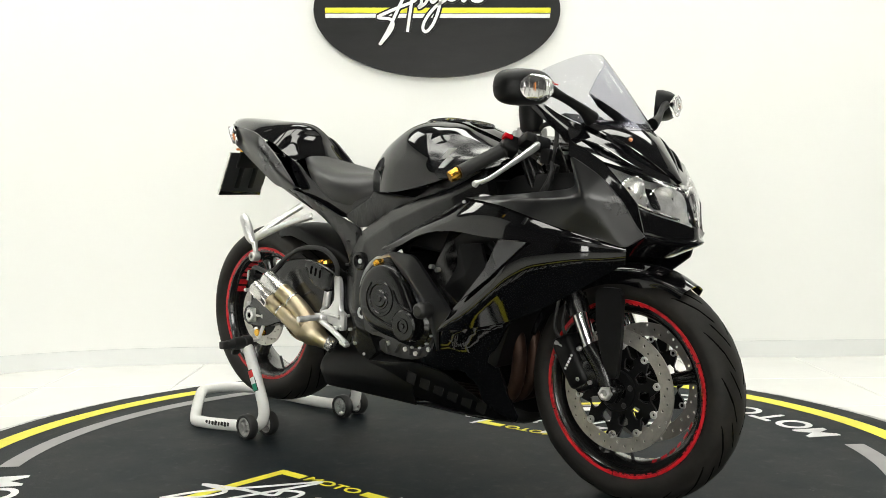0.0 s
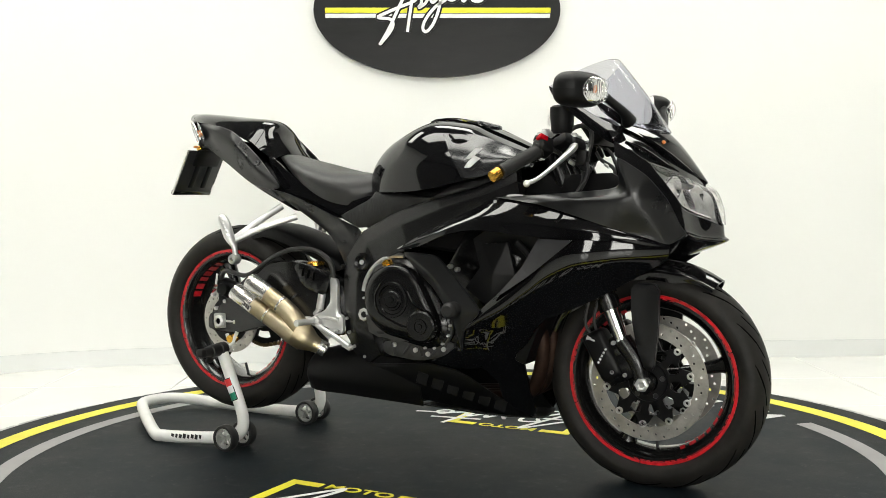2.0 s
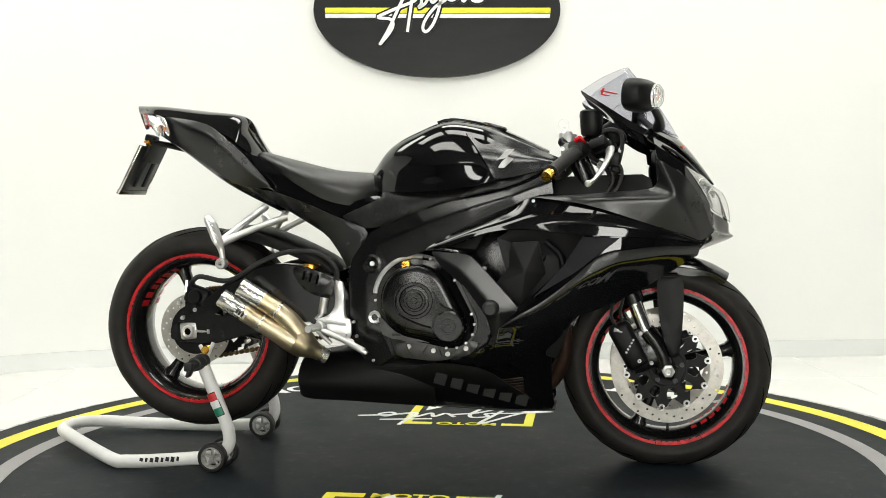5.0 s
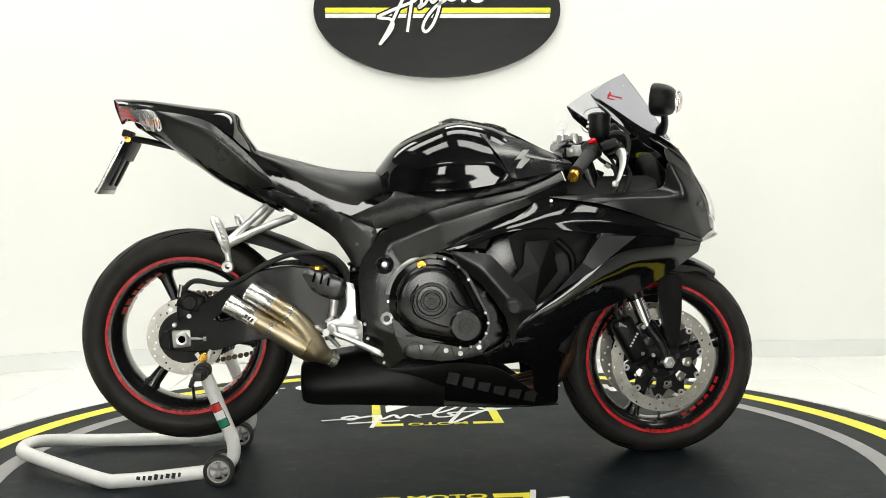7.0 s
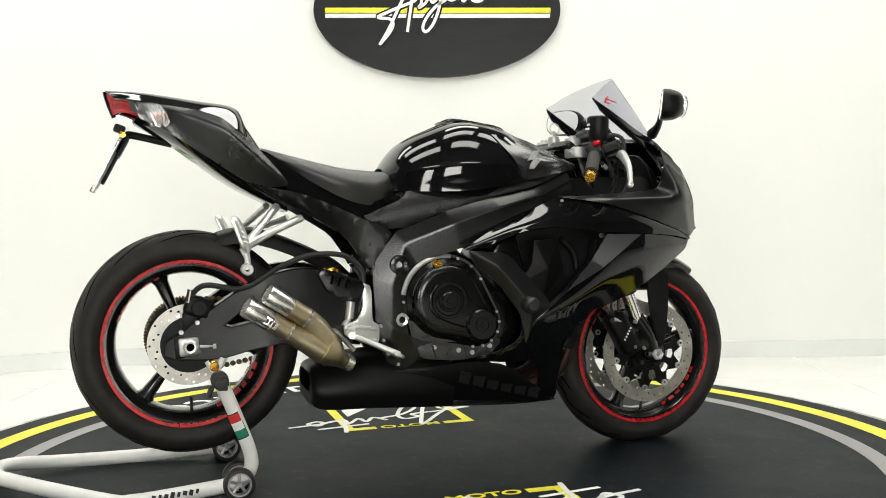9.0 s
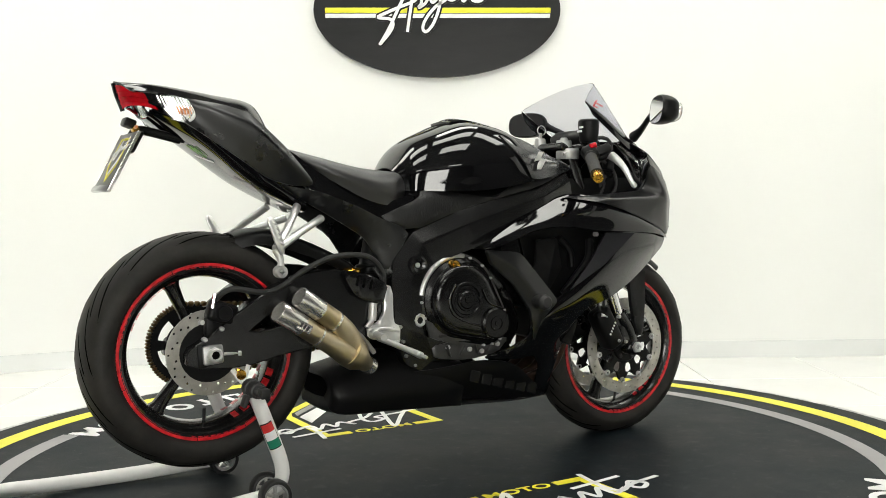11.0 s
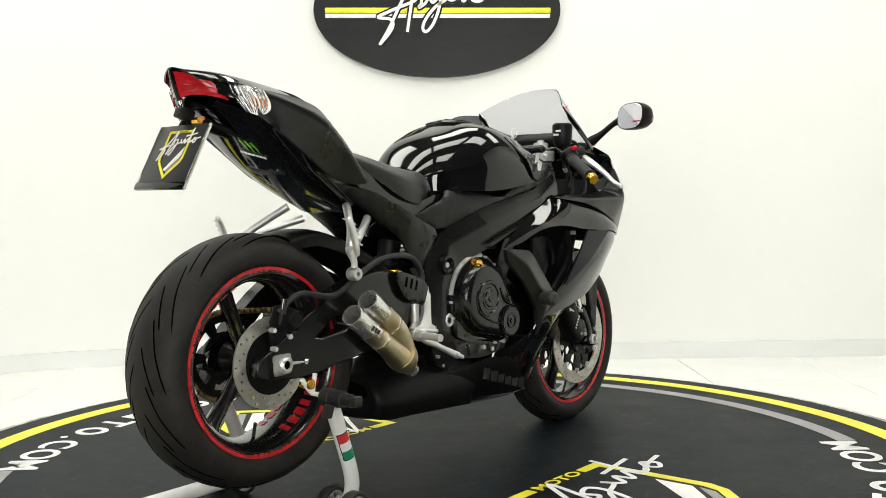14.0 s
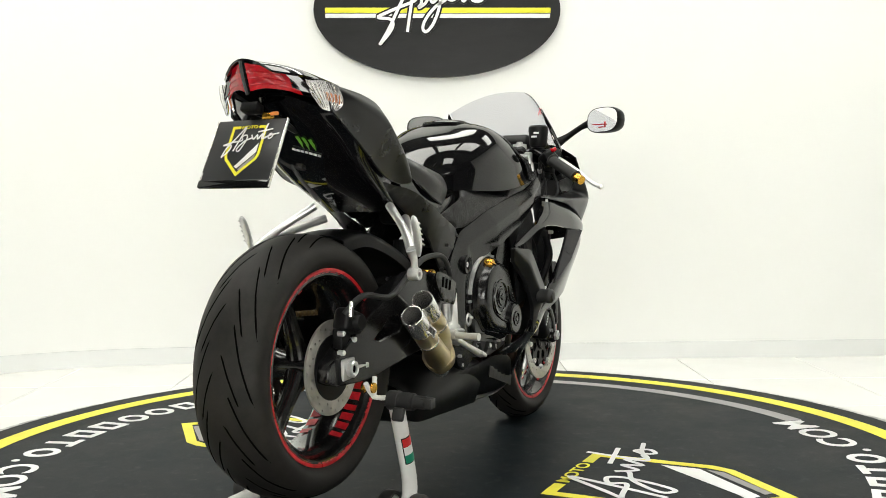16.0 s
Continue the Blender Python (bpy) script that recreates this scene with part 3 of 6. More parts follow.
def rim_tape(w, c, side):
    """Red arcs and block marks on the rim's lip."""
    out = []
    y = side * (w + 0.0012)
    for a0, a1 in ((-64, 22), (22.6, 70), (70.6, 112), (112.6, 200), (200.6, 262), (262.6, 295.4)):
        out.append(lathe([(0.2205, y), (0.2285, y + side * 0.0005), (0.2285, y - side * 0.003), (0.2205, y - side * 0.002)], 26, c, arc=(a0, a1)))
    for a0, n in ((74, 7), (150, 5), (20, 5), (258, 8), (320, 5)):
        for i in range(n):
            a = a0 + i * 4.4
            out.append(lathe([(0.2130, y - side * 0.0035), (0.2192, y), (0.2192, y - side * 0.004), (0.2130, y - side * 0.005)], 3, c, arc=(a, a + (3.4 if i % 2 else 2.6))))
    for a0, a1 in ((110, 146), (180, 250), (296, 316), (350, 378)):
        out.append(lathe([(0.2155, y - side * 0.0025), (0.2185, y - side * 0.0005), (0.2185, y - side * 0.004), (0.2155, y - side * 0.004)], 20, c, arc=(a0, a1)))
    for a0 in (292, 112):
        for i in range(6):
            a = a0 + i * 8.5
            out.append(lathe([(0.1965, side * (w - 0.016)), (0.1905, side * 0.028), (0.1895, side * 0.028), (0.1955, side * (w - 0.016))], 4, c, arc=(a, a + (6.0 if i % 3 else 4.5))))
    return join(*out)


def brake_disc(ro, ri, c, holes=40, depth=0.005):
    hs = []
    for i in range(holes):
        a = 2 * math.pi * i / holes
        r = ri + (ro - ri) * (0.3, 0.55, 0.8)[i % 3]
        hs.append(circle(r * math.cos(a), r * math.sin(a), 0.0036, 8))
    return move(plate(circle(0, 0, ro, 72), [circle(0, 0, ri, 60)] + hs, depth), Matrix.Translation(c))


def wheel(name, R, w, rw, c, spokes, grooves, label):
    lip = rw
    prof = [(0.200, -lip + 0.012), (0.2125, -lip), (0.2285, -lip), (0.2285, -lip + 0.006), (0.205, -lip * 0.5), (0.203, lip * 0.5),
            (0.2285, lip - 0.006), (0.2285, lip), (0.2125, lip), (0.200, lip - 0.012), (0.190, 0.02), (0.190, -0.02)]
    hub = lathe([(0.014, -0.07), (0.036, -0.07), (0.04, -0.062), (0.03, -0.03), (0.03, 0.03), (0.04, 0.062), (0.036, 0.07), (0.014, 0.07)], 28, c)
    ob = part(name, lathe(prof, 96, c), RIM, BIKE, label)
    part("hub", hub, RIM, ob)
    for a in spokes:
        part("spoke", spoke(a, 0.026, 0.196, 0.036, c), RIM, ob)
    t, g = tyre(R, w, c, grooves, 24 if w < 0.08 else 36)
    part("tyre", t, RUBBER, ob, "worn black road tyre")
    part("groove_shade", g, RECESS_SHADE, ob)
    for s in (-1, 1):
        part("rim_tape", rim_tape(lip, c, s), RED, ob, "red rim tape")
    a = radians(272)
    part("valve", tube([(c[0] + 0.19 * math.cos(a), -0.01, c[2] + 0.19 * math.sin(a)), (c[0] + 0.155 * math.cos(a), -0.02, c[2] + 0.155 * math.sin(a))], 0.0045, 8, 1), CASTER, ob)
    return ob


def bolts(spots, r=0.007, depth=0.008, material=ALU, parent=None, name="bolt"):
    r *= 0.75
    for p in spots:
        head = lathe([(0.0001, 0.002), (r * 0.45, 0.002), (r * 0.5, 0), (r * 0.9, 0), (r, 0.0015), (r, depth), (0.0001, depth)], 10, p, closed=False)
        part(name, head, material, parent)


def build_wheels():
    f = wheel("front_wheel", 0.299, 0.060, 0.050, FRONT, (14, 134, 246), 15, "gloss black three-spoke front wheel")
    for s in (-1, 1):
        part("brake_disc", brake_disc(0.157, 0.121, (FRONT[0], s * 0.074 - 0.0025, FRONT[2]), 44), STEEL, f, "drilled steel brake disc")
        star, cuts = [], []
        for i in range(80):
            q = 0.106 + 0.015 * math.cos(10 * (2 * math.pi * i / 80) - 2 * math.pi * 0.3)
            star.append((q * math.cos(2 * math.pi * i / 80), q * math.sin(2 * math.pi * i / 80)))
        for i in range(10):
            m = 2 * math.pi * (i + 0.8) / 10
            cuts.append([(r * math.cos(m + d), r * math.sin(m + d)) for r, d in ((0.060, -0.13), (0.075, -0.19), (0.088, -0.16), (0.092, 0.0), (0.088, 0.16), (0.075, 0.19), (0.060, 0.13))])
        part("disc_carrier", move(plate(star, [circle(0, 0, 0.030, 24)] + cuts, 0.008), Matrix.Translation((FRONT[0], s * 0.0705 - 0.004, FRONT[2]))), PLASTIC, f, "black disc carrier")
        part("carrier_hub", lathe([(0.028, -0.010), (0.050, -0.010), (0.053, -0.006), (0.053, 0.006), (0.050, 0.010), (0.028, 0.010)], 30, (FRONT[0], s * 0.072, FRONT[2])), PLASTIC, f)
        for i in range(5):
            a = 2 * math.pi * (i + 0.2) / 5
            part("carrier_bolt", lathe([(0.0001, -0.014), (0.006, -0.014), (0.0075, -0.011), (0.0075, 0.014), (0.0001, 0.014)], 10, (FRONT[0] + 0.042 * math.cos(a), s * 0.072, FRONT[2] + 0.042 * math.sin(a)), closed=False), DARKCAST, f)
        for i in range(10):
            a = 2 * math.pi * (i + 0.3) / 10
            part("disc_button", lathe([(0.0045, -0.008), (0.0085, -0.008), (0.0095, -0.006), (0.0095, 0.008), (0.0045, 0.008)], 18,
                                      (FRONT[0] + 0.1145 * math.cos(a), s * 0.074, FRONT[2] + 0.1145 * math.sin(a))), ALU, f)
    part("axle_nut", lathe([(0.008, -0.137), (0.012, -0.14), (0.018, -0.138), (0.018, -0.125), (0.008, -0.125)], 6, FRONT), ALU, f, "bright axle nut")
    part("axle", lathe([(0.0001, -0.134), (0.010, -0.134), (0.010, 0.134), (0.0001, 0.134)], 16, FRONT, closed=False), CAST, f)
    r = wheel("rear_wheel", 0.308, 0.091, 0.074, REAR, (112, 232, 352), 13, "gloss black three-spoke rear wheel")
    part("brake_disc", brake_disc(0.110, 0.074, (REAR[0], -0.088, REAR[2]), 34), STEEL, r, "drilled steel brake disc")
    part("disc_carrier", lathe([(0.03, -0.09), (0.076, -0.09), (0.076, -0.08), (0.03, -0.08)], 30, REAR), PLASTIC, r)
    teeth = []
    for i in range(86):
        a = 2 * math.pi * i / 86
        q = 0.112 if i % 2 else 0.106
        teeth.append((q * math.cos(a), q * math.sin(a)))
    cut = [[((0.085 * math.cos(a)), (0.085 * math.sin(a))) for a in [radians(k * 60 + 8 + i * 5) for i in range(9)]]
           + [((0.062 * math.cos(a)), (0.062 * math.sin(a))) for a in [radians(k * 60 + 48 - i * 5) for i in range(9)]] for k in range(6)]
    part("sprocket", move(plate(teeth, [circle(0, 0, 0.03, 20)] + cut, 0.006), Matrix.Translation((REAR[0], 0.088, REAR[2]))), PLASTIC, r)
    link = []
    path = []
    for i in range(40):
        a = radians(90 + 180 * i / 39)
        path.append((REAR[0] + 0.110 * math.cos(a), REAR[2] + 0.110 * math.sin(a)))
    e0, e1 = (-0.16, 0.468), (-0.16, 0.388)
    for i in range(1, 34):
        path.append((path[39][0] + (e1[0] - path[39][0]) * i / 33, path[39][1] + (e1[1] - path[39][1]) * i / 33))
    top = [(path[0][0] + (e0[0] - path[0][0]) * i / 33, path[0][1] + (e0[1] - path[0][1]) * i / 33) for i in range(33, 0, -1)]
    path = top + path
    for (x0, z0), (x1, z1) in zip(path, path[1:]):
        b = box(((x0 + x1) / 2, 0.091, (z0 + z1) / 2), (math.hypot(x1 - x0, z1 - z0) * 0.86, 0.018, 0.014), (0, -math.degrees(math.atan2(z1 - z0, x1 - x0)), 0), 0.004, 1)
        link.append(b)
    part("chain", join(*link), CHAINM, BIKE, "brass-coloured drive chain")


def build_bodywork():
    tail = facets([(-0.821, -0.125, 1.035), (-0.711, -0.155, 1.017), (-0.645, -0.166, 0.997), (-0.55, -0.165, 0.914), (-0.465, -0.162, 0.816), (-0.522, -0.152, 0.813), (-0.591, -0.148, 0.831), (-0.688, -0.146, 0.898), (-0.801, -0.14, 0.97),
                   (-0.631, -0.19, 0.958), (-0.748, -0.164, 1.004), (-0.54, -0.186, 0.874)],
                  [(0, 1, 10), (1, 2, 9, 10), (2, 3, 11, 9), (3, 4, 11), (11, 4, 5), (9, 11, 5, 6), (10, 9, 6, 7), (0, 10, 7, 8)], 0.006, 0.006, 0.35)
    both("tail_panel", tail, MATTE, BIKE, "matte black tail side panel")
    both("seat_side_cover", shell([(-0.552, -0.118, 0.918), (-0.516, -0.115, 0.905), (-0.453, -0.122, 0.856), (-0.358, -0.13, 0.801), (-0.26, -0.13, 0.764), (-0.15, -0.122, 0.794), (-0.167, -0.13, 0.75), (-0.274, -0.13, 0.716), (-0.391, -0.126, 0.772), (-0.485, -0.128, 0.812)], even=True, lip=0.0), GLOSS, BIKE)
    both("subframe_cover", shell([(-0.593, -0.11, 0.832), (-0.523, -0.14, 0.813), (-0.452, -0.15, 0.8), (-0.358, -0.15, 0.765), (-0.273, -0.155, 0.726), (-0.181, -0.15, 0.69), (-0.209, -0.142, 0.639), (-0.25, -0.135, 0.574), (-0.275, -0.13, 0.62), (-0.313, -0.125, 0.675), (-0.392, -0.12, 0.724), (-0.495, -0.11, 0.783)], [(-0.311, -0.152, 0.708)], even=True), MATTE, BIKE, "matte black subframe cover")
    both("tank_side_cover", shell([(-0.27, -0.145, 0.728), (-0.232, -0.14, 0.745), (-0.151, -0.14, 0.779), (-0.135, -0.14, 0.808), (-0.008, -0.165, 0.789), (0.078, -0.185, 0.78), (0.157, -0.2, 0.823), (0.229, -0.2, 0.829), (0.321, -0.18, 0.87), (0.329, -0.18, 0.854), (0.223, -0.195, 0.808), (0.102, -0.19, 0.782), (-0.041, -0.17, 0.743), (-0.175, -0.15, 0.687)], even=True), CARBON, BIKE, "ribbed dark side cover")
    both("frame", facets([(-0.175, -0.15, 0.685), (-0.041, -0.172, 0.741), (0.102, -0.188, 0.781), (0.223, -0.195, 0.805), (0.332, -0.18, 0.857),
                          (-0.153, -0.165, 0.652), (-0.019, -0.196, 0.706), (0.115, -0.21, 0.749), (0.234, -0.212, 0.782), (0.342, -0.195, 0.824),
                          (-0.122, -0.168, 0.594), (0.004, -0.192, 0.638), (0.131, -0.206, 0.695), (0.243, -0.208, 0.754), (0.348, -0.195, 0.789),
                          (-0.207, -0.148, 0.645), (-0.234, -0.148, 0.607), (-0.244, -0.152, 0.556), (-0.239, -0.158, 0.472), (-0.237, -0.158, 0.383), (-0.203, -0.152, 0.317), (-0.158, -0.152, 0.296), (-0.116, -0.158, 0.325), (-0.146, -0.166, 0.398), (-0.147, -0.17, 0.511),
                          (-0.19, -0.169, 0.544), (-0.192, -0.171, 0.416)],
                         [(0, 1, 6, 5), (1, 2, 7, 6), (2, 3, 8, 7), (3, 4, 9, 8), (5, 6, 11, 10), (6, 7, 12, 11), (7, 8, 13, 12), (8, 9, 14, 13),
                          (0, 5, 25, 17, 16, 15), (5, 10, 24, 25), (25, 24, 23, 26), (17, 25, 26, 18), (18, 26, 20, 19), (26, 23, 22, 21, 20)], 0.035, 0.006), SATIN, BIKE, "satin black frame spar")
    both("upper_fairing", skin([[(-0.003, -0.243, 0.64), (0, -0.245, 0.637), (0.003, -0.244, 0.634)], [(0.065, -0.228, 0.678), (0.066, -0.245, 0.663), (0.068, -0.25, 0.647)], [(0.145, -0.218, 0.717), (0.149, -0.245, 0.697), (0.152, -0.257, 0.679)],
                                [(0.226, -0.212, 0.751), (0.228, -0.246, 0.718), (0.23, -0.261, 0.692)], [(0.287, -0.21, 0.777), (0.299, -0.25, 0.73), (0.304, -0.264, 0.69)], [(0.361, -0.218, 0.786), (0.377, -0.256, 0.729), (0.39, -0.268, 0.679)],
                                [(0.468, -0.24, 0.758), (0.478, -0.264, 0.712), (0.493, -0.269, 0.673)], [(0.573, -0.24, 0.723), (0.585, -0.254, 0.692), (0.593, -0.254, 0.667)], [(0.662, -0.214, 0.691), (0.677, -0.22, 0.674), (0.68, -0.219, 0.658)], [(0.743, -0.176, 0.657), (0.746, -0.176, 0.652), (0.748, -0.175, 0.645)]], 0.005, 5, 5, mirror=False), GLOSS, BIKE, "gloss black upper fairing")
    both("side_fairing", skin([[(0.745, -0.168, 0.658), (0.743, -0.17, 0.639), (0.738, -0.164, 0.616)], [(0.642, -0.226, 0.673), (0.651, -0.222, 0.629), (0.662, -0.188, 0.571)], [(0.529, -0.258, 0.68), (0.552, -0.256, 0.617), (0.568, -0.212, 0.518)], [(0.444, -0.254, 0.684), (0.469, -0.266, 0.603), (0.465, -0.23, 0.472)],
                               [(0.385, -0.25, 0.603), (0.403, -0.262, 0.553), (0.379, -0.238, 0.449)], [(0.314, -0.246, 0.532), (0.32, -0.254, 0.495), (0.306, -0.243, 0.435)], [(0.251, -0.242, 0.477), (0.25, -0.247, 0.456), (0.243, -0.242, 0.425)], [(0.199, -0.24, 0.423), (0.2, -0.24, 0.421), (0.202, -0.24, 0.42)]], 0.005, 5, 5, mirror=False), GLOSS, BIKE, "gloss black side fairing")
    # same gloss paint as the fairing; the reflection is painted in as lighter grey
    both("fairing_facet", facets([(0.427, -0.258, 0.671), (0.526, -0.274, 0.668), (0.407, -0.274, 0.576), (0.296, -0.258, 0.508), (0.377, -0.254, 0.594)], [(0, 1, 2, 4), (4, 2, 3)], 0.006, 0.002), GLOSS_LIT, BIKE, "gloss black edge facet, lightened for its reflection")
    both("nose_panel", facets([(0.292, -0.222, 0.779), (0.432, -0.225, 0.785), (0.628, -0.200, 0.797), (0.626, -0.236, 0.880), (0.701, -0.22, 0.828), (0.746, -0.194, 0.767), (0.768, -0.166, 0.706), (0.781, -0.150, 0.681),
                               (0.745, -0.18, 0.654), (0.7, -0.208, 0.672), (0.603, -0.246, 0.703), (0.504, -0.258, 0.737), (0.425, -0.254, 0.76), (0.674, -0.256, 0.775), (0.472, -0.256, 0.772)],
                              [(0, 1, 14, 12), (1, 2, 13, 14), (2, 3, 13), (3, 4, 13), (13, 4, 5), (13, 5, 6), (13, 6, 7, 8), (13, 8, 9, 10), (14, 13, 10, 11), (12, 14, 11)], crease=0.4), MATTE, BIKE, "matte black nose panel")
    both("headlight_surround", facets([(0.618, -0.222, 0.917), (0.624, -0.233, 0.878), (0.662, -0.214, 0.886), (0.699, -0.217, 0.828), (0.700, -0.202, 0.859), (0.738, -0.182, 0.806), (0.744, -0.19, 0.767), (0.768, -0.163, 0.755), (0.766, -0.163, 0.706), (0.779, -0.147, 0.681)],
                                      [(0, 2, 3, 1), (2, 4, 3), (4, 5, 6, 3), (5, 7, 6), (7, 8, 6), (7, 9, 8)], 0.004, 0.002), GLOSS, BIKE, "gloss black headlight surround")
    both("fairing_arm", facets([(0.011, -0.238, 0.632), (0.122, -0.246, 0.623), (0.256, -0.248, 0.475), (0.199, -0.24, 0.421), (0.186, -0.225, 0.364), (0.166, -0.236, 0.448), (0.107, -0.234, 0.531), (0.036, -0.226, 0.592), (0.095, -0.254, 0.583), (0.195, -0.257, 0.469)],
                               [(0, 1, 8), (1, 2, 9, 8), (2, 3, 9), (3, 4, 5, 9), (9, 5, 6, 8), (8, 6, 7, 0)], 0.012, 0.004, 0.5), MATTE, BIKE, "matte black fairing arm")
    both("lower_fairing", shell([(0.179, -0.23, 0.425), (0.202, -0.231, 0.428), (0.333, -0.23, 0.449), (0.444, -0.212, 0.482), (0.37, -0.19, 0.403), (0.34, -0.16, 0.338), (0.336, -0.12, 0.265), (0.344, -0.07, 0.16), (0.294, -0.1, 0.186), (0.26, -0.125, 0.218), (0.259, -0.15, 0.272), (0.222, -0.17, 0.308), (0.148, -0.175, 0.302), (0.038, -0.165, 0.313), (0.116, -0.195, 0.34), (0.169, -0.22, 0.373)],
         [(0.255, -0.215, 0.364)], cell=0.016), GLOSS, BIKE, "black lower fairing")
    both("belly_pan", shell([(-0.222, -0.135, 0.29), (-0.077, -0.15, 0.296), (0.038, -0.165, 0.311), (0.152, -0.165, 0.294), (0.261, -0.12, 0.214), (0.345, -0.065, 0.155), (0.192, -0.085, 0.167), (-0.048, -0.1, 0.193), (-0.073, -0.105, 0.21), (-0.158, -0.115, 0.227)], [(0.07, -0.14, 0.243)], even=True), PLASTIC, BIKE, "black belly pan")
    part("belly_floor", skin([[(0.345, -0.066, 0.160), (0.345, -0.04, 0.154), (0.345, 0, 0.152)], [(0.2, -0.088, 0.160), (0.2, -0.05, 0.152), (0.2, 0, 0.150)],
                              [(-0.03, -0.102, 0.174), (-0.03, -0.06, 0.165), (-0.03, 0, 0.160)]]), PLASTIC, BIKE)
    for s in (-1, 1):
        bars = []
        for i in range(6):
            bars.append(box((0.022 + 0.046 * i, s * (0.1545 - 0.0075 * i), 0.262 - 0.0125 * i), (0.034, 0.003, 0.034), (0, 16, -2.0 * s), 0.001, 1))
        part("lettering", join(*bars), DECAL, BIKE, "faint grey block lettering")
    # nose
    rows = [[(0.700, -0.200, 0.860), (0.744, -0.125, 0.836), (0.782, -0.06, 0.812), (0.797, 0, 0.803)],
            [(0.734, -0.186, 0.812), (0.772, -0.122, 0.802), (0.804, -0.06, 0.790), (0.824, 0, 0.784)],
            [(0.756, -0.172, 0.779), (0.788, -0.110, 0.766), (0.821, -0.05, 0.752), (0.840, 0, 0.742)],
            [(0.768, -0.162, 0.755), (0.788, -0.100, 0.734), (0.825, -0.045, 0.714), (0.844, 0, 0.700)]]
    part("front_cowl", skin([[(0.590, -0.185, 0.945), (0.618, -0.130, 0.960), (0.655, -0.06, 0.956), (0.672, 0, 0.952)],
                             [(0.622, -0.220, 0.915), (0.668, -0.130, 0.920), (0.702, -0.06, 0.914), (0.722, 0, 0.902)],
                             [(0.664, -0.211, 0.886), (0.706, -0.125, 0.876), (0.745, -0.06, 0.856), (0.768, 0, 0.842)], rows[0]]), GLOSS, BIKE, "gloss black front cowl")
    part("cowl_blade", skin([[(0.612, -0.160, 0.958), (0.640, -0.10, 0.966), (0.664, -0.05, 0.964), (0.680, 0, 0.960)],
                             [(0.662, -0.142, 0.930), (0.688, -0.09, 0.929), (0.712, -0.045, 0.920), (0.728, 0, 0.910)],
                             [(0.704, -0.104, 0.890), (0.730, -0.07, 0.880), (0.756, -0.035, 0.864), (0.772, 0, 0.851)],
                             [(0.762, -0.048, 0.836), (0.776, -0.03, 0.828), (0.790, -0.015, 0.818), (0.800, 0, 0.810)]], 0.006), GLOSS, BIKE, "gloss black raised cowl centre")
    part("chin", skin([[(p[0] - 0.004, p[1], p[2] - 0.004) for p in rows[3]],
                       [(0.776, -0.146, 0.692), (0.794, -0.098, 0.682), (0.822, -0.048, 0.674), (0.842, 0, 0.672)],
                       [(0.781, -0.150, 0.676), (0.800, -0.10, 0.664), (0.830, -0.05, 0.658), (0.849, 0, 0.657)],
                       [(0.690, -0.170, 0.640), (0.740, -0.09, 0.628), (0.760, -0.04, 0.624), (0.765, 0, 0.624)]], 0.004), GLOSS, BIKE)
    hl = part("headlight", skin(rows, 0.002, 6, 6), CLEAR, BIKE, "wide clear headlight lens")
    hl.visible_shadow = False
    for s in (-1, 1):
        back = [[(p[0] - 0.022 - 0.020 * (j in (1, 2)), s * (abs(p[1]) * 0.97 + 0.003), p[2] - 0.002) for j, p in enumerate(r)] for r in rows]
        part("reflector", skin(back, 0.003, 5, 5, mirror=False), LAMPH, hl, "silvered lamp housing")
        for x, y, z, r in ((0.742, 0.136, 0.792, 0.034), (0.778, 0.066, 0.764, 0.038)):
            bowl_ = part("lamp_bowl", lathe([(r * 0.20, -0.030), (r * 0.55, -0.022), (r * 0.86, -0.006), (r, 0.006), (r + 0.0025, 0.004), (r * 0.9, -0.010), (r * 0.25, -0.034)], 14, axis="x"), REFLECT, hl, "bright faceted reflector bowl")
            bowl_.matrix_basis = pose(x - 0.004, s * y, z, 0, 14, s * 22)
            part("bulb_shield", lathe([(0.0001, 0.004), (r * 0.20, 0.002), (r * 0.24, -0.004), (r * 0.24, -0.030)], 16, axis="x", closed=False), CHROME, hl).matrix_basis = pose(x - 0.012, s * y, z, 0, 14, s * 22)
        part("lamp_trim", tube([(p[0] - 0.010, s * abs(p[1]) * 0.98, p[2] + 0.004) for p in rows[3][:3]], 0.004, 6, 4), CHROME, hl)
        part("lamp_strip", shell([(0.758, s * 0.116, 0.796), (0.770, s * 0.098, 0.792), (0.788, s * 0.082, 0.742), (0.776, s * 0.108, 0.745)], thick=0.003), GLOSS, hl, "dark strip between the lamps")
    part("headlight_divider", skin([[(0.772, -0.030, 0.812), (0.784, -0.015, 0.807), (0.790, 0, 0.803)],
                                    [(0.802, -0.010, 0.775), (0.812, -0.005, 0.772), (0.815, 0, 0.772)], [(0.826, -0.012, 0.712), (0.834, -0.006, 0.704), (0.837, 0, 0.702)]], 0.004), GLOSS, hl)
    for s in (-1, 1):
        part("screen_wing", skin([[(0.424, s * 0.170, 1.070), (0.500, s * 0.176, 1.020), (0.565, s * 0.172, 0.978), (0.622, s * 0.160, 0.950)],
                                  [(0.430, s * 0.176, 1.056), (0.510, s * 0.184, 0.998), (0.572, s * 0.184, 0.952), (0.628, s * 0.178, 0.925)],
                                  [(0.445, s * 0.176, 1.030), (0.520, s * 0.186, 0.970), (0.580, s * 0.190, 0.925), (0.634, s * 0.188, 0.900)]], 0.004, 4, 5, mirror=False), GLOSS, BIKE, "gloss black upright edge of the fairing")
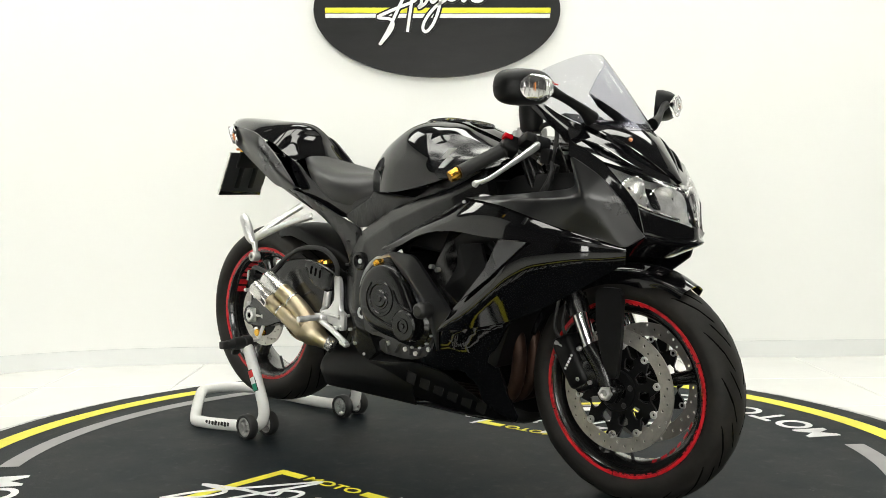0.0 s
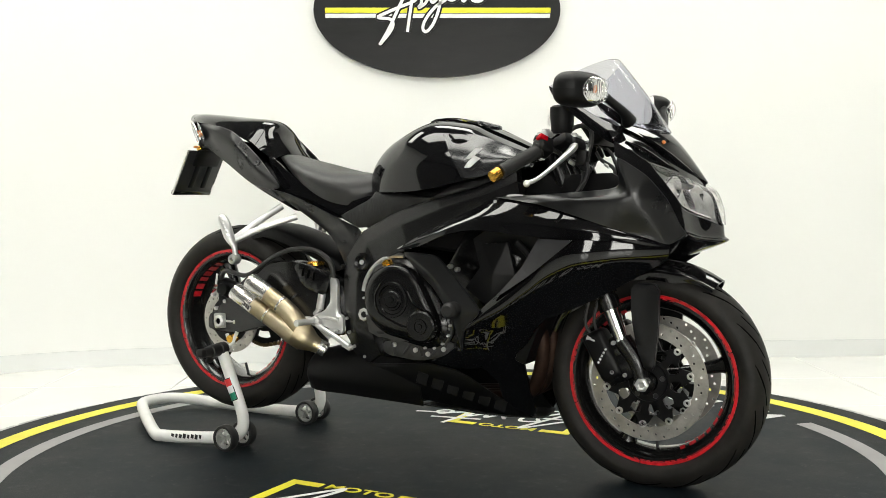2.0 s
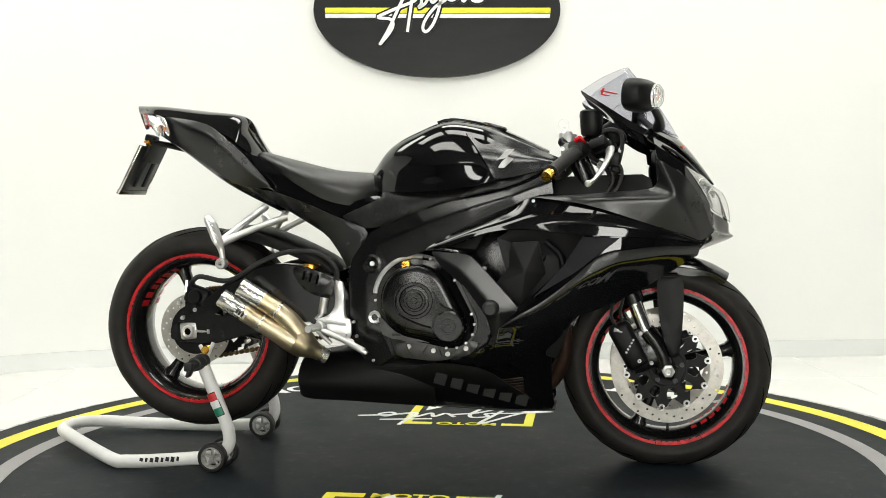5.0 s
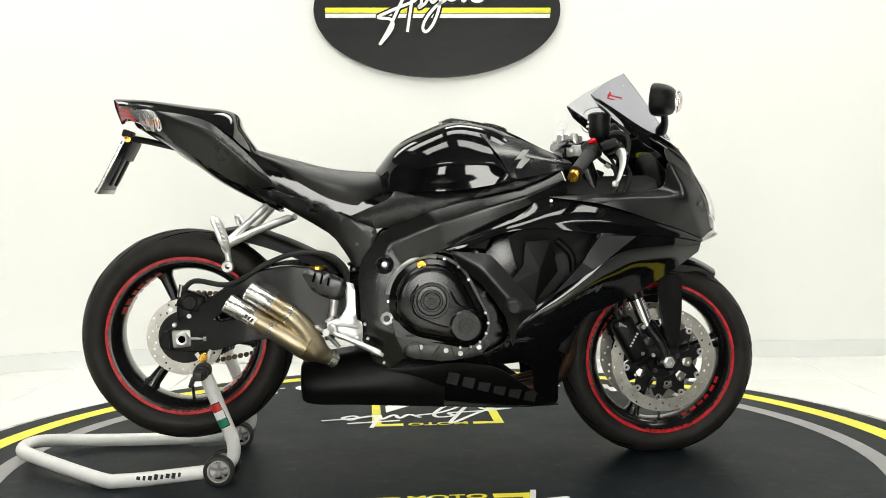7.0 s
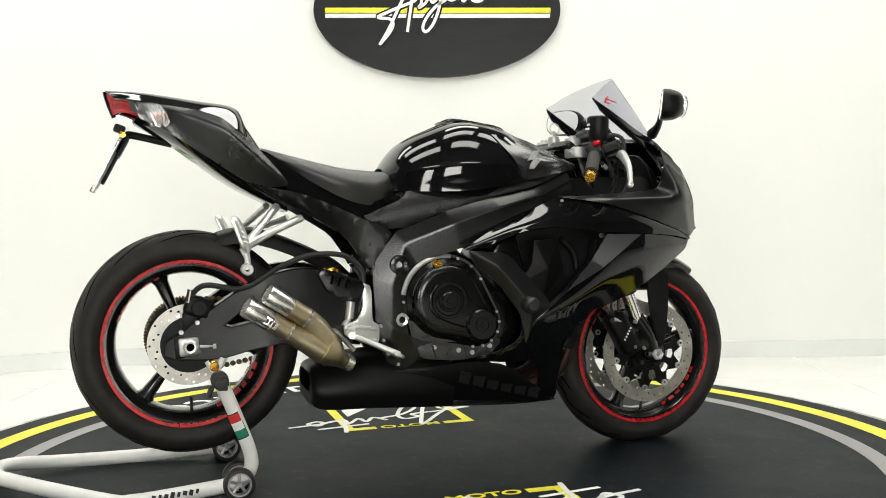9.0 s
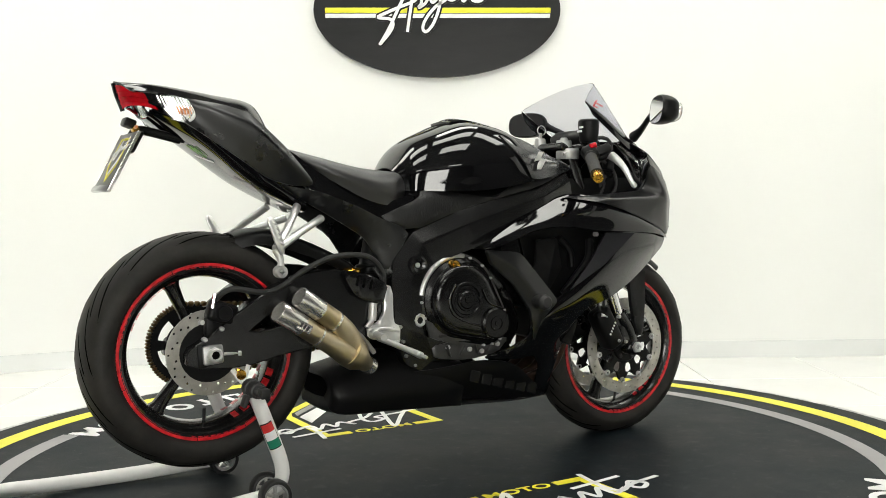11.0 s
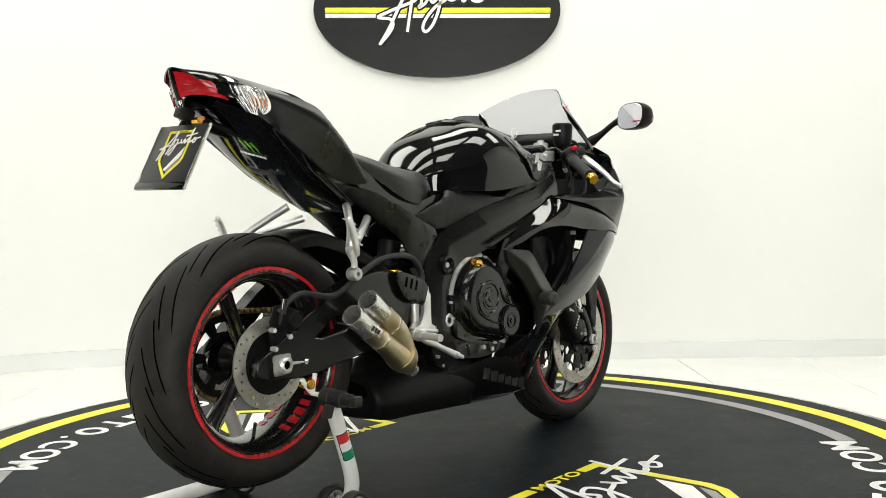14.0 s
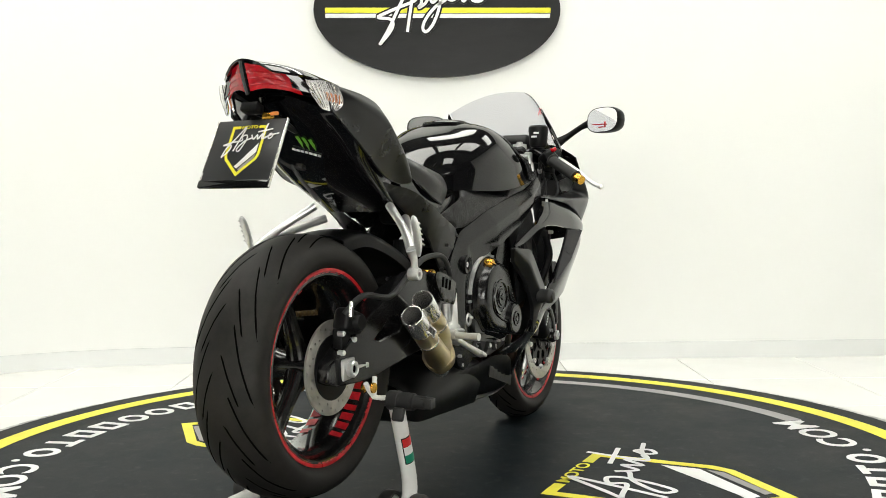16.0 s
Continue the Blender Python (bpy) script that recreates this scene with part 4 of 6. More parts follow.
    for s in (-1, 1):
        part("cowl_ridge", tube([(0.622, s * 0.150, 0.950), (0.668, s * 0.128, 0.925), (0.712, s * 0.095, 0.890), (0.752, s * 0.056, 0.851), (0.778, s * 0.024, 0.822)], [0.003, 0.006, 0.007, 0.006, 0.003], 8, 5), GLOSS, BIKE, "gloss black raised line of the cowl")
        part("cowl_ridge", tube([(0.640, s * 0.196, 0.915), (0.680, s * 0.172, 0.893), (0.716, s * 0.140, 0.862), (0.748, s * 0.100, 0.838)], [0.002, 0.005, 0.006, 0.002], 8, 5), GLOSS, BIKE, "gloss black raised line of the cowl")
    part("cowl_lamp", disc_y((0, 0, 0), 0.005, 0.008, 14), ORANGE, BIKE, "small amber marker").matrix_basis = pose(0.707, -0.083, 0.918, -40, 0, 60)
    part("nose_inner", skin([[(0.63, -0.18, 0.77), (0.63, -0.13, 0.86), (0.63, -0.08, 0.90), (0.63, 0, 0.91)], [(0.66, -0.17, 0.76), (0.66, -0.12, 0.84), (0.66, -0.07, 0.86), (0.66, 0, 0.87)],
                             [(0.70, -0.12, 0.69), (0.70, -0.09, 0.74), (0.70, -0.05, 0.75), (0.70, 0, 0.75)]]), PLASTIC, BIKE)
    sc = part("windscreen", skin([[(0.425, -0.165, 1.070), (0.480, -0.122, 1.108), (0.540, -0.066, 1.139), (0.560, 0, 1.147)],
                                  [(0.480, -0.168, 1.030), (0.520, -0.135, 1.060), (0.574, -0.074, 1.092), (0.597, 0, 1.100)],
                                  [(0.550, -0.162, 0.985), (0.585, -0.138, 1.002), (0.626, -0.074, 1.025), (0.648, 0, 1.030)],
                                  [(0.610, -0.156, 0.955), (0.645, -0.12, 0.953), (0.684, -0.065, 0.950), (0.700, 0, 0.944)]], 0.0025), SCREEN, BIKE, "lightly smoked windscreen")
    sc.visible_shadow = False
    part("screen_decal", join(box((0.0, 0, 0), (0.05, 0.0015, 0.004), (0, 12, 0), 0), box((-0.01, 0, -0.008), (0.025, 0.0015, 0.004), (0, 12, 0), 0), box((-0.018, 0, 0.004), (0.006, 0.0015, 0.02), (0, 12, 0), 0)), REDLAB, sc, "small red mark").matrix_basis = pose(0.500, -0.136, 1.066, 30, 0, 12)
    part("instrument", box((0.515, 0, 0.955), (0.05, 0.19, 0.075), (0, -35, 0), 0.015, 3), PLASTIC, BIKE)


def build_tank_seat():
    part("fuel_tank", skin([
        [(-0.185, -0.080, 0.800), (-0.190, -0.078, 0.832), (-0.188, -0.055, 0.858), (-0.186, 0, 0.868)],
        [(-0.152, -0.128, 0.800), (-0.145, -0.127, 0.866), (-0.132, -0.088, 0.920), (-0.126, 0, 0.938)],
        [(-0.062, -0.176, 0.798), (-0.055, -0.176, 0.880), (-0.050, -0.125, 0.956), (-0.045, 0, 0.980)],
        [(0.030, -0.200, 0.800), (0.030, -0.198, 0.890), (0.040, -0.140, 0.982), (0.043, 0, 1.008)],
        [(0.120, -0.212, 0.812), (0.130, -0.204, 0.895), (0.140, -0.138, 0.972), (0.141, 0, 0.994)],
        [(0.200, -0.214, 0.828), (0.205, -0.190, 0.888), (0.208, -0.130, 0.945), (0.208, 0, 0.966)],
        [(0.300, -0.195, 0.848), (0.300, -0.178, 0.882), (0.300, -0.115, 0.910), (0.300, 0, 0.922)],
        [(0.372, -0.165, 0.860), (0.374, -0.150, 0.870), (0.376, -0.10, 0.878), (0.378, 0, 0.882)]], 0.005, 7, 7), GLOSS, BIKE, "gloss black fuel tank")
    part("tank_spine", skin([[(0.005, -0.055, 1.004), (0.0, 0, 1.006)], [(0.045, -0.062, 1.010), (0.045, 0, 1.017)], [(0.14, -0.06, 0.994), (0.14, 0, 1.0)],
                             [(0.22, -0.05, 0.964), (0.22, 0, 0.970)], [(0.33, -0.03, 0.912), (0.33, 0, 0.916)]], 0.008), GLOSS, BIKE)
    both("tank_shoulder", skin([[(0.186, -0.2175, 0.834), (0.152, -0.2110, 0.895), (0.105, -0.168, 0.960)], [(0.218, -0.2170, 0.832), (0.207, -0.1960, 0.892), (0.200, -0.138, 0.952)],
                                [(0.300, -0.2000, 0.848), (0.300, -0.1840, 0.887), (0.300, -0.122, 0.915)], [(0.366, -0.1720, 0.862), (0.370, -0.1560, 0.876), (0.372, -0.106, 0.885)]], 0.004, 6, 6, mirror=False), SHOULDER, BIKE, "satin grey tank shoulder")
    for s in (-1, 1):
        bm = join(plate([(-0.020, -0.002), (0.004, 0.024), (0.020, 0.024), (0.000, 0.002)], depth=0.003), plate([(-0.018, -0.022), (-0.004, -0.022), (0.018, 0.0), (0.004, 0.006), (-0.01, -0.008)], depth=0.003))
        part("tank_emblem", bm, CAST, BIKE, "small chrome emblem").matrix_basis = pose(0.219, s * 0.2125, 0.885, 0, 0, 0 if s < 0 else 180) @ pose(0, 0, 0, -20, 0, -8 * s) @ Matrix.Diagonal((1.2, 1, 1.2, 1))
    part("fuel_cap", lathe([(0.0001, 0.004), (0.034, 0.004), (0.038, 0), (0.038, -0.02), (0.0001, -0.02)], 32, axis="z", closed=False), SATIN, BIKE).matrix_basis = pose(0.17, 0, 0.990, 0, 16, 0)
    part("inner_body", box((0.08, 0, 0.765), (0.50, 0.24, 0.10), (0, -3, 0), 0.02), PLASTIC, BIKE)
    part("dash_panel", shell([(0.32, -0.130, 0.765), (0.36, -0.12, 0.835), (0.50, -0.135, 0.838), (0.61, -0.165, 0.838), (0.625, -0.17, 0.77)], thick=0.006), PLASTIC, BIKE)
    part("inner_panel", shell([(0.40, 0.12, 0.74), (0.60, 0.15, 0.74), (0.62, 0.15, 0.83), (0.50, 0.13, 0.82), (0.42, 0.12, 0.80)], thick=0.006), PLASTIC, BIKE)
    part("seat", skin([
        [(-0.540, -0.045, 0.900), (-0.542, -0.055, 0.915), (-0.540, -0.035, 0.926), (-0.540, 0, 0.928)],
        [(-0.432, -0.120, 0.842), (-0.432, -0.128, 0.868), (-0.432, -0.095, 0.892), (-0.432, 0, 0.898)],
        [(-0.323, -0.142, 0.782), (-0.323, -0.152, 0.830), (-0.323, -0.110, 0.864), (-0.323, 0, 0.870)],
        [(-0.235, -0.128, 0.760), (-0.235, -0.138, 0.812), (-0.235, -0.098, 0.853), (-0.235, 0, 0.860)],
        [(-0.180, -0.098, 0.770), (-0.175, -0.106, 0.812), (-0.176, -0.080, 0.848), (-0.176, 0, 0.856)],
        [(-0.168, -0.080, 0.775), (-0.162, -0.085, 0.810), (-0.163, -0.060, 0.835), (-0.163, 0, 0.842)]], 0.012, 6, 6), VINYL, BIKE, "black vinyl rider seat")
    part("seat_cowl", skin([
        [(-0.915, -0.062, 1.052), (-0.930, -0.034, 1.070), (-0.940, 0, 1.078)],
        [(-0.840, -0.118, 1.040), (-0.845, -0.065, 1.066), (-0.850, 0, 1.071)],
        [(-0.700, -0.146, 1.008), (-0.705, -0.078, 1.044), (-0.705, 0, 1.053)],
        [(-0.605, -0.138, 0.968), (-0.605, -0.068, 1.024), (-0.598, 0, 1.035)],
        [(-0.572, -0.125, 0.938), (-0.572, -0.066, 0.975), (-0.572, 0, 0.985)],
        [(-0.535, -0.105, 0.908), (-0.535, -0.055, 0.922), (-0.532, 0, 0.926)]], 0.005, 6, 6), GLOSS, BIKE, "gloss black seat cowl")
    part("undertail", skin([
        [(-0.872, -0.072, 1.002), (-0.868, -0.045, 0.990), (-0.868, 0, 0.986)],
        [(-0.760, -0.140, 0.955), (-0.755, -0.095, 0.925), (-0.750, 0, 0.915)],
        [(-0.620, -0.140, 0.880), (-0.620, -0.105, 0.830), (-0.610, 0, 0.815)],
        [(-0.480, -0.112, 0.805), (-0.470, -0.094, 0.750), (-0.460, 0, 0.745)]], 0.004, 6, 6), GLOSS, BIKE, "gloss black undertail")
    decal = part("undertail_decal", join(*[plate([(-0.024 + i * 0.017, 0.022 - abs(i - 1) * 0.003), (-0.016 + i * 0.017, 0.024), (-0.006 + i * 0.017, 0.0), (-0.003 + i * 0.017, -0.022 - (i == 1) * 0.006), (-0.014 + i * 0.017, -0.002)], depth=0.001) for i in range(3)]), LIME, BIKE, "three green claw strokes")
    out = Vector((-0.585, -0.018, -0.811)).normalized()
    right = Vector((0.55, -0.84, 0))
    right = (right - out * right.dot(out)).normalized()
    turned = Matrix((right, -out, right.cross(-out))).transposed().to_4x4()
    decal.matrix_basis = Matrix.Translation(Vector((-0.742, -0.024, 0.909)) + out * 0.003) @ turned @ Matrix.Diagonal((0.9, 1, 0.9, 1))
    part("decal_bar", join(*[plate([(-0.034 + 0.0115 * i, -0.044), (-0.025 + 0.0115 * i, -0.044), (-0.025 + 0.0115 * i, -0.035), (-0.034 + 0.0115 * i, -0.035)], depth=0.001) for i in range(7)]), WHITE, decal, "small white lettering")
    lens = [[(-0.893, -0.066, 1.056), (-0.912, -0.045, 1.061), (-0.928, -0.022, 1.066), (-0.937, -0.006, 1.068)],
            [(-0.876, -0.085, 1.032), (-0.899, -0.058, 1.040), (-0.920, -0.028, 1.044), (-0.930, -0.007, 1.042)],
            [(-0.858, -0.101, 1.002), (-0.884, -0.072, 1.012), (-0.908, -0.034, 1.016), (-0.921, -0.008, 1.010)]]
    part("tail_housing", skin([[(p[0] + 0.012, p[1] * 1.22, p[2] + 0.002) for p in r[:3]] + [(r[3][0] + 0.012, 0, r[3][2] + 0.002)] for r in lens], 0.004), GLOSS, BIKE, "gloss black light housing")
    tl = part("tail_light", join(skin(lens, 0.004, 6, 6, mirror=False), mirrored(skin(lens, 0.004, 6, 6, mirror=False))), REDLENS, BIKE, "red two-part tail light lens")
    for s in (-1, 1):
        for u in (0.3, 0.55, 0.8):
            part("lens_rib", tube([(lens[0][j][0] * (1 - u) + lens[2][j][0] * u - 0.0015, s * abs(lens[0][j][1] * (1 - u) + lens[2][j][1] * u), lens[0][j][2] * (1 - u) + lens[2][j][2] * u) for j in range(4)], 0.0012, 5, 3), REDLENS, tl)
    part("light_divider", tube([(-0.940, 0, 1.074), (-0.933, 0, 1.045), (-0.918, 0, 1.005)], 0.006, 8, 3), GLOSS, tl)
    for s in (-1, 1):
        L = [[(-0.866, s * 0.112, 1.036), (-0.842, s * 0.140, 1.036), (-0.816, s * 0.160, 1.026)],
             [(-0.858, s * 0.114, 1.018), (-0.832, s * 0.144, 1.010), (-0.802, s * 0.165, 1.002)],
             [(-0.846, s * 0.118, 0.998), (-0.824, s * 0.142, 0.988), (-0.797, s * 0.160, 0.984)],
             [(-0.830, s * 0.128, 0.976), (-0.818, s * 0.140, 0.972), (-0.804, s * 0.152, 0.974)]]
        tsig = part("rear_indicator", skin(L, 0.002, 5, 5, mirror=False), CLEAR, BIKE, "clear rear indicator with amber bulb")
        tsig.visible_shadow = False
        part("reflector", skin([[(p[0] + 0.018, p[1] * 0.94, p[2] - 0.001) for p in r] for r in L], 0.002, 4, 4, mirror=False), REFLECT, tsig)
        for i in range(9):
            u = i / 8
            top, bot = [Vector(L[k][0]).lerp(Vector(L[k][2]), u) for k in (0, 3)]
            mid = Vector(L[1][0]).lerp(Vector(L[1][2]), u).lerp(Vector(L[2][0]).lerp(Vector(L[2][2]), u), 0.5)
            part("lens_rib", tube([(p.x + 0.005, p.y * 0.985, p.z) for p in (top, mid, bot)], 0.0013, 6, 3), CHROME, tsig)
        # orange strokes paint the bulb's glint behind the lens; no bulb is modelled
        for i in range(4):
            u = 0.50 + 0.13 * i
            p0, p1 = Vector(L[1][0]).lerp(Vector(L[1][2]), u), Vector(L[2][0]).lerp(Vector(L[2][2]), u)
            part("amber_glint", tube([(p.x + 0.009, p.y * 0.975, p.z) for p in (p0, p1)], 0.0019, 6, 1), ORANGE, tsig, "amber strokes coloured as the bulb's glint")
    part("plate_lamp", box((-0.905, 0, 0.975), (0.03, 0.045, 0.022), (0, 20, 0), 0.005), PLASTIC, BIKE)
    # number plate holder with a dealer's card
    pb = (-0.978, 0.0, 0.803)
    pt = (-0.900, 0.0, 0.950)
    tilt = math.degrees(math.atan2(pt[0] - pb[0], pt[2] - pb[2]))
    hgt = math.hypot(pt[0] - pb[0], pt[2] - pb[2])
    card = part("licence_plate", box((0, 0, 0), (0.180, 0.005, hgt), bevel=0.002), BLACKP, BIKE, "black dealer card in the plate holder")
    card.matrix_basis = pose((pb[0] + pt[0]) / 2, 0, (pb[2] + pt[2]) / 2) @ pose(0, 0, 0, 0, tilt, 0) @ pose(0, 0, 0, 0, 0, -90)
    shield_parts(card, pose(0.0, -0.0042, hgt * 0.40), 0.20, 0.001)
    part("holder_strip", box((0, -0.001, -hgt / 2 + 0.008), (0.184, 0.011, 0.016), bevel=0.002), GLOSS, card)
    for s in (-1, 1):
        part("holder_edge", box((s * 0.091, 0, 0), (0.003, 0.008, hgt), bevel=0.001), BRUSHED, card)
    part("plate_bracket", join(tube([(-0.910, 0.028, 0.91), (-0.890, 0.028, 0.952), (-0.87, 0.025, 0.958), (-0.77, 0.02, 0.935)], 0.009, 8, 4), tube([(-0.910, -0.028, 0.91), (-0.890, -0.028, 0.952), (-0.87, -0.025, 0.958), (-0.77, -0.02, 0.935)], 0.009, 8, 4),
                               box((-0.898, 0, 0.925), (0.010, 0.12, 0.06), (0, tilt, 0), 0.004), box((-0.930, -0.03, 0.87), (0.008, 0.02, 0.1), (0, tilt, 0), 0.003), box((-0.930, 0.03, 0.87), (0.008, 0.02, 0.1), (0, tilt, 0), 0.003)), PLASTIC, BIKE)
    part("bracket_bolt", disc_y((-0.897, -0.046, 0.957), 0.009, 0.02, 14), GOLD, BIKE, "gold bolt")
    part("rear_reflector", box((-0.90, -0.055, 0.962), (0.006, 0.02, 0.008), bevel=0.002), ORANGE, BIKE)


def build_engine():
    e = part("engine", shell([(-0.234, -0.14, 0.575), (-0.105, -0.15, 0.613), (0.024, -0.15, 0.627), (0.153, -0.15, 0.504), (0.193, -0.15, 0.405), (0.151, -0.15, 0.332), (0.02, -0.15, 0.311), (-0.141, -0.14, 0.313), (-0.221, -0.14, 0.38)], thick=0.29, rounds=1, lip=0.01), ENGINE, BIKE, "black engine block")
    cx, cz, sx, sz = -0.040, 0.493, 0.055, 0.421

    def tear(r1, r2, n=40):
        d = math.hypot(sx - cx, sz - cz)
        base = math.atan2(sz - cz, sx - cx)
        al = math.acos((r1 - r2) / d)
        big = [(cx + r1 * math.cos(a), cz + r1 * math.sin(a)) for a in np.linspace(base + al, base + 2 * math.pi - al, n)]
        small = [(sx + r2 * math.cos(a), sz + r2 * math.sin(a)) for a in np.linspace(base - al, base + al, n // 2)]
        return big + small

    def dome(r1, r2, steps):
        """A cover with stepped and rounded shoulders, from (shrink, y) pairs."""
        bm = bmesh.new()
        loops = [[bm.verts.new((p[0], y, p[1])) for p in tear(r1 - s, r2 - s)] for s, y in steps]
        k = len(loops[0])
        for a, b in zip(loops, loops[1:]):
            for i in range(k):
                bm.faces.new((a[i], a[(i + 1) % k], b[(i + 1) % k], b[i]))
        bm.faces.new(loops[-1])
        return bm
    cover = part("clutch_cover", dome(0.114, 0.062, [(-0.006, -0.135), (-0.006, -0.168), (0.0, -0.172), (0.0, -0.178), (0.012, -0.186), (0.016, -0.205), (0.022, -0.211), (0.036, -0.214)]), ENGINE, BIKE, "black clutch cover")
    part("cover_ring", join(lathe([(0.040, 0), (0.043, -0.004), (0.050, -0.004), (0.052, 0)], 40, (cx, -0.2135, cz)), lathe([(0.0001, -0.006), (0.022, -0.006), (0.025, -0.003), (0.030, -0.003), (0.032, 0)], 36, (cx, -0.2135, cz), closed=False),
                            lathe([(0.0001, -0.008), (0.008, -0.008), (0.0095, -0.005)], 20, (cx, -0.2145, cz), closed=False)), ENGINE, cover)
    part("starter_cover", join(lathe([(0.0001, -0.008), (0.040, -0.008), (0.045, -0.004), (0.046, 0.012)], 36, (sx, -0.216, sz), closed=False), lathe([(0.016, -0.008), (0.017, -0.011), (0.021, -0.011), (0.022, -0.008)], 28, (sx, -0.216, sz)),
                               lathe([(0.0001, -0.011), (0.007, -0.011), (0.008, -0.008)], 16, (sx, -0.216, sz), closed=False)), ENGINE, cover)
    part("cover_ridge", join(tube([(cx - 0.036, -0.2145, cz + 0.046), (cx - 0.056, -0.2145, cz + 0.010), (cx - 0.046, -0.2145, cz - 0.036), (cx + 0.005, -0.2145, cz - 0.064), (sx - 0.050, -0.2165, sz - 0.004)], 0.0028, 8, 6),
                             tube([(cx + 0.052, -0.2145, cz + 0.026), (cx + 0.075, -0.2145, cz - 0.012), (sx + 0.030, -0.2165, sz + 0.040)], 0.0028, 8, 6)), ENGINE, cover)
    ring = tear(0.121, 0.068, 22)
    bolts([(ring[i][0], -0.176, ring[i][1]) for i in range(0, len(ring), 2)], 0.0050, 0.012, ALU, cover, "cover_bolt")
    part("case_flange", move(plate(tear(0.128, 0.074), (), 0.012), pose(0, -0.166, 0)), DARKCAST, BIKE, "dark cast engine flange")
    part("case_edge", lathe([(0.117, -0.006), (0.123, -0.008), (0.129, -0.004), (0.129, 0.012), (0.117, 0.012)], 30, (cx, -0.170, cz), arc=(82, 172)), CAST, BIKE, "bright machined edge of the engine case")
    plate_ = part("case_plate", plate([(-0.152, 0.442), (-0.140, 0.392), (-0.112, 0.380), (-0.006, 0.370), (-0.060, 0.388), (-0.112, 0.420)], depth=0.008, y=-0.1800), DARKCAST, BIKE, "grey corner of the engine case")
    part("plate_bar", box((-0.100, -0.1808, 0.392), (0.026, 0.003, 0.008), bevel=0.0008), CASTER, plate_)
    part("case_top", box((-0.105, -0.150, 0.575), (0.10, 0.03, 0.05), (0, -38, 0), 0.012), CAST, BIKE)
    part("oil_cap", join(lathe([(0.0001, -0.012), (0.012, -0.012), (0.014, -0.006), (0.014, 0.01)], 14, (-0.066, -0.190, 0.592), closed=False), box((-0.066, -0.203, 0.592), (0.022, 0.008, 0.006), (0, 15, 0), 0.002)), GOLD, BIKE, "gold oil filler cap")
    part("sump", shell([(-0.117, -0.15, 0.36), (-0.044, -0.155, 0.37), (0.101, -0.16, 0.376), (0.136, -0.165, 0.366), (0.101, -0.16, 0.327), (0.004, -0.155, 0.312), (-0.109, -0.15, 0.324)], thick=0.28), DARKCAST, BIKE, "grey cast engine sump")
    for i in range(4):
        part("sump_rib", box((-0.070 + 0.046 * i, -0.1605 - 0.0008 * i, 0.345), (0.004, 0.012, 0.036), (0, 35 if i % 2 else -20, 0), 0.0012, 1), DARKCAST, BIKE)
    bolts([(0.003, -0.163, 0.344), (-0.069, -0.16, 0.355), (0.044, -0.163, 0.335), (0.097, -0.166, 0.352)], 0.0095, 0.016, ALU, BIKE)
    part("pivot_nut", join(lathe([(0.010, -0.004), (0.017, -0.006), (0.020, -0.002), (0.020, 0.012), (0.010, 0.012)], 8, (-0.165, -0.166, 0.440))), ALU, BIKE, "bright swingarm pivot nut")
    part("pivot_boss", lathe([(0.012, 0.0), (0.020, -0.004), (0.027, -0.002), (0.028, 0.02), (0.012, 0.02)], 26, (-0.170, -0.172, 0.594)), SATIN, BIKE)
    bolts([(-0.170, -0.170, 0.594)], 0.010, 0.015, ALU, BIKE)
    bolts([(-0.202, -0.156, 0.676), (-0.256, -0.146, 0.58), (-0.246, -0.15, 0.651)], 0.0060, 0.01, DARKCAST, BIKE)
    bolts([(-0.227, -0.172, 0.426), (-0.219, -0.172, 0.385), (-0.255, -0.184, 0.424), (-0.249, -0.186, 0.389), (-0.206, -0.165, 0.343), (-0.174, -0.156, 0.313)], 0.0065, 0.01, CAST, BIKE)
    bolts([(0.684, -0.212, 0.68), (0.295, -0.236, 0.768)], 0.006, 0.006, ALU, BIKE)
    # crash bobbin
    part("crash_bobbin", lathe([(0.0001, -0.034), (0.014, -0.034), (0.021, -0.028), (0.023, -0.018), (0.020, -0.010), (0.022, 0.0), (0.022, 0.012), (0.0001, 0.03)], 26, (0.180, -0.262, 0.478), closed=False), CASTER, BIKE, "black crash bobbin")
    # radiator and pipework inside the fairing opening
    part("radiator", box((0.405, 0, 0.50), (0.035, 0.36, 0.36), (0, 22, 0), 0.006), PLASTIC, BIKE)
    part("airbox", box((0.16, 0, 0.70), (0.34, 0.24, 0.16), (0, 6, 0), 0.008, 1), PLASTIC, BIKE)
    part("cylinder_head", box((0.20, 0, 0.575), (0.19, 0.28, 0.20), (0, 30, 0), 0.012), ENGINE, BIKE)
    both("frame_brace", facets([(0.231, -0.18, 0.653), (0.304, -0.178, 0.657), (0.325, -0.174, 0.567), (0.254, -0.186, 0.479), (0.18, -0.188, 0.531), (0.223, -0.184, 0.586), (0.268, -0.196, 0.573)],
                               [(0, 1, 6), (1, 2, 6), (2, 3, 6), (3, 4, 6), (4, 5, 6), (5, 0, 6)], 0.012, 0.003), PLASTIC, BIKE)
    both("fairing_liner", facets([(0.187, -0.15, 0.665), (0.283, -0.16, 0.721), (0.487, -0.165, 0.702), (0.466, -0.15, 0.613), (0.366, -0.15, 0.467), (0.25, -0.15, 0.437), (0.328, -0.135, 0.614)], [(0, 1, 6), (1, 2, 6), (2, 3, 6), (3, 4, 6), (4, 5, 6), (5, 0, 6)], 0.004, 0.001), PLASTIC, BIKE)
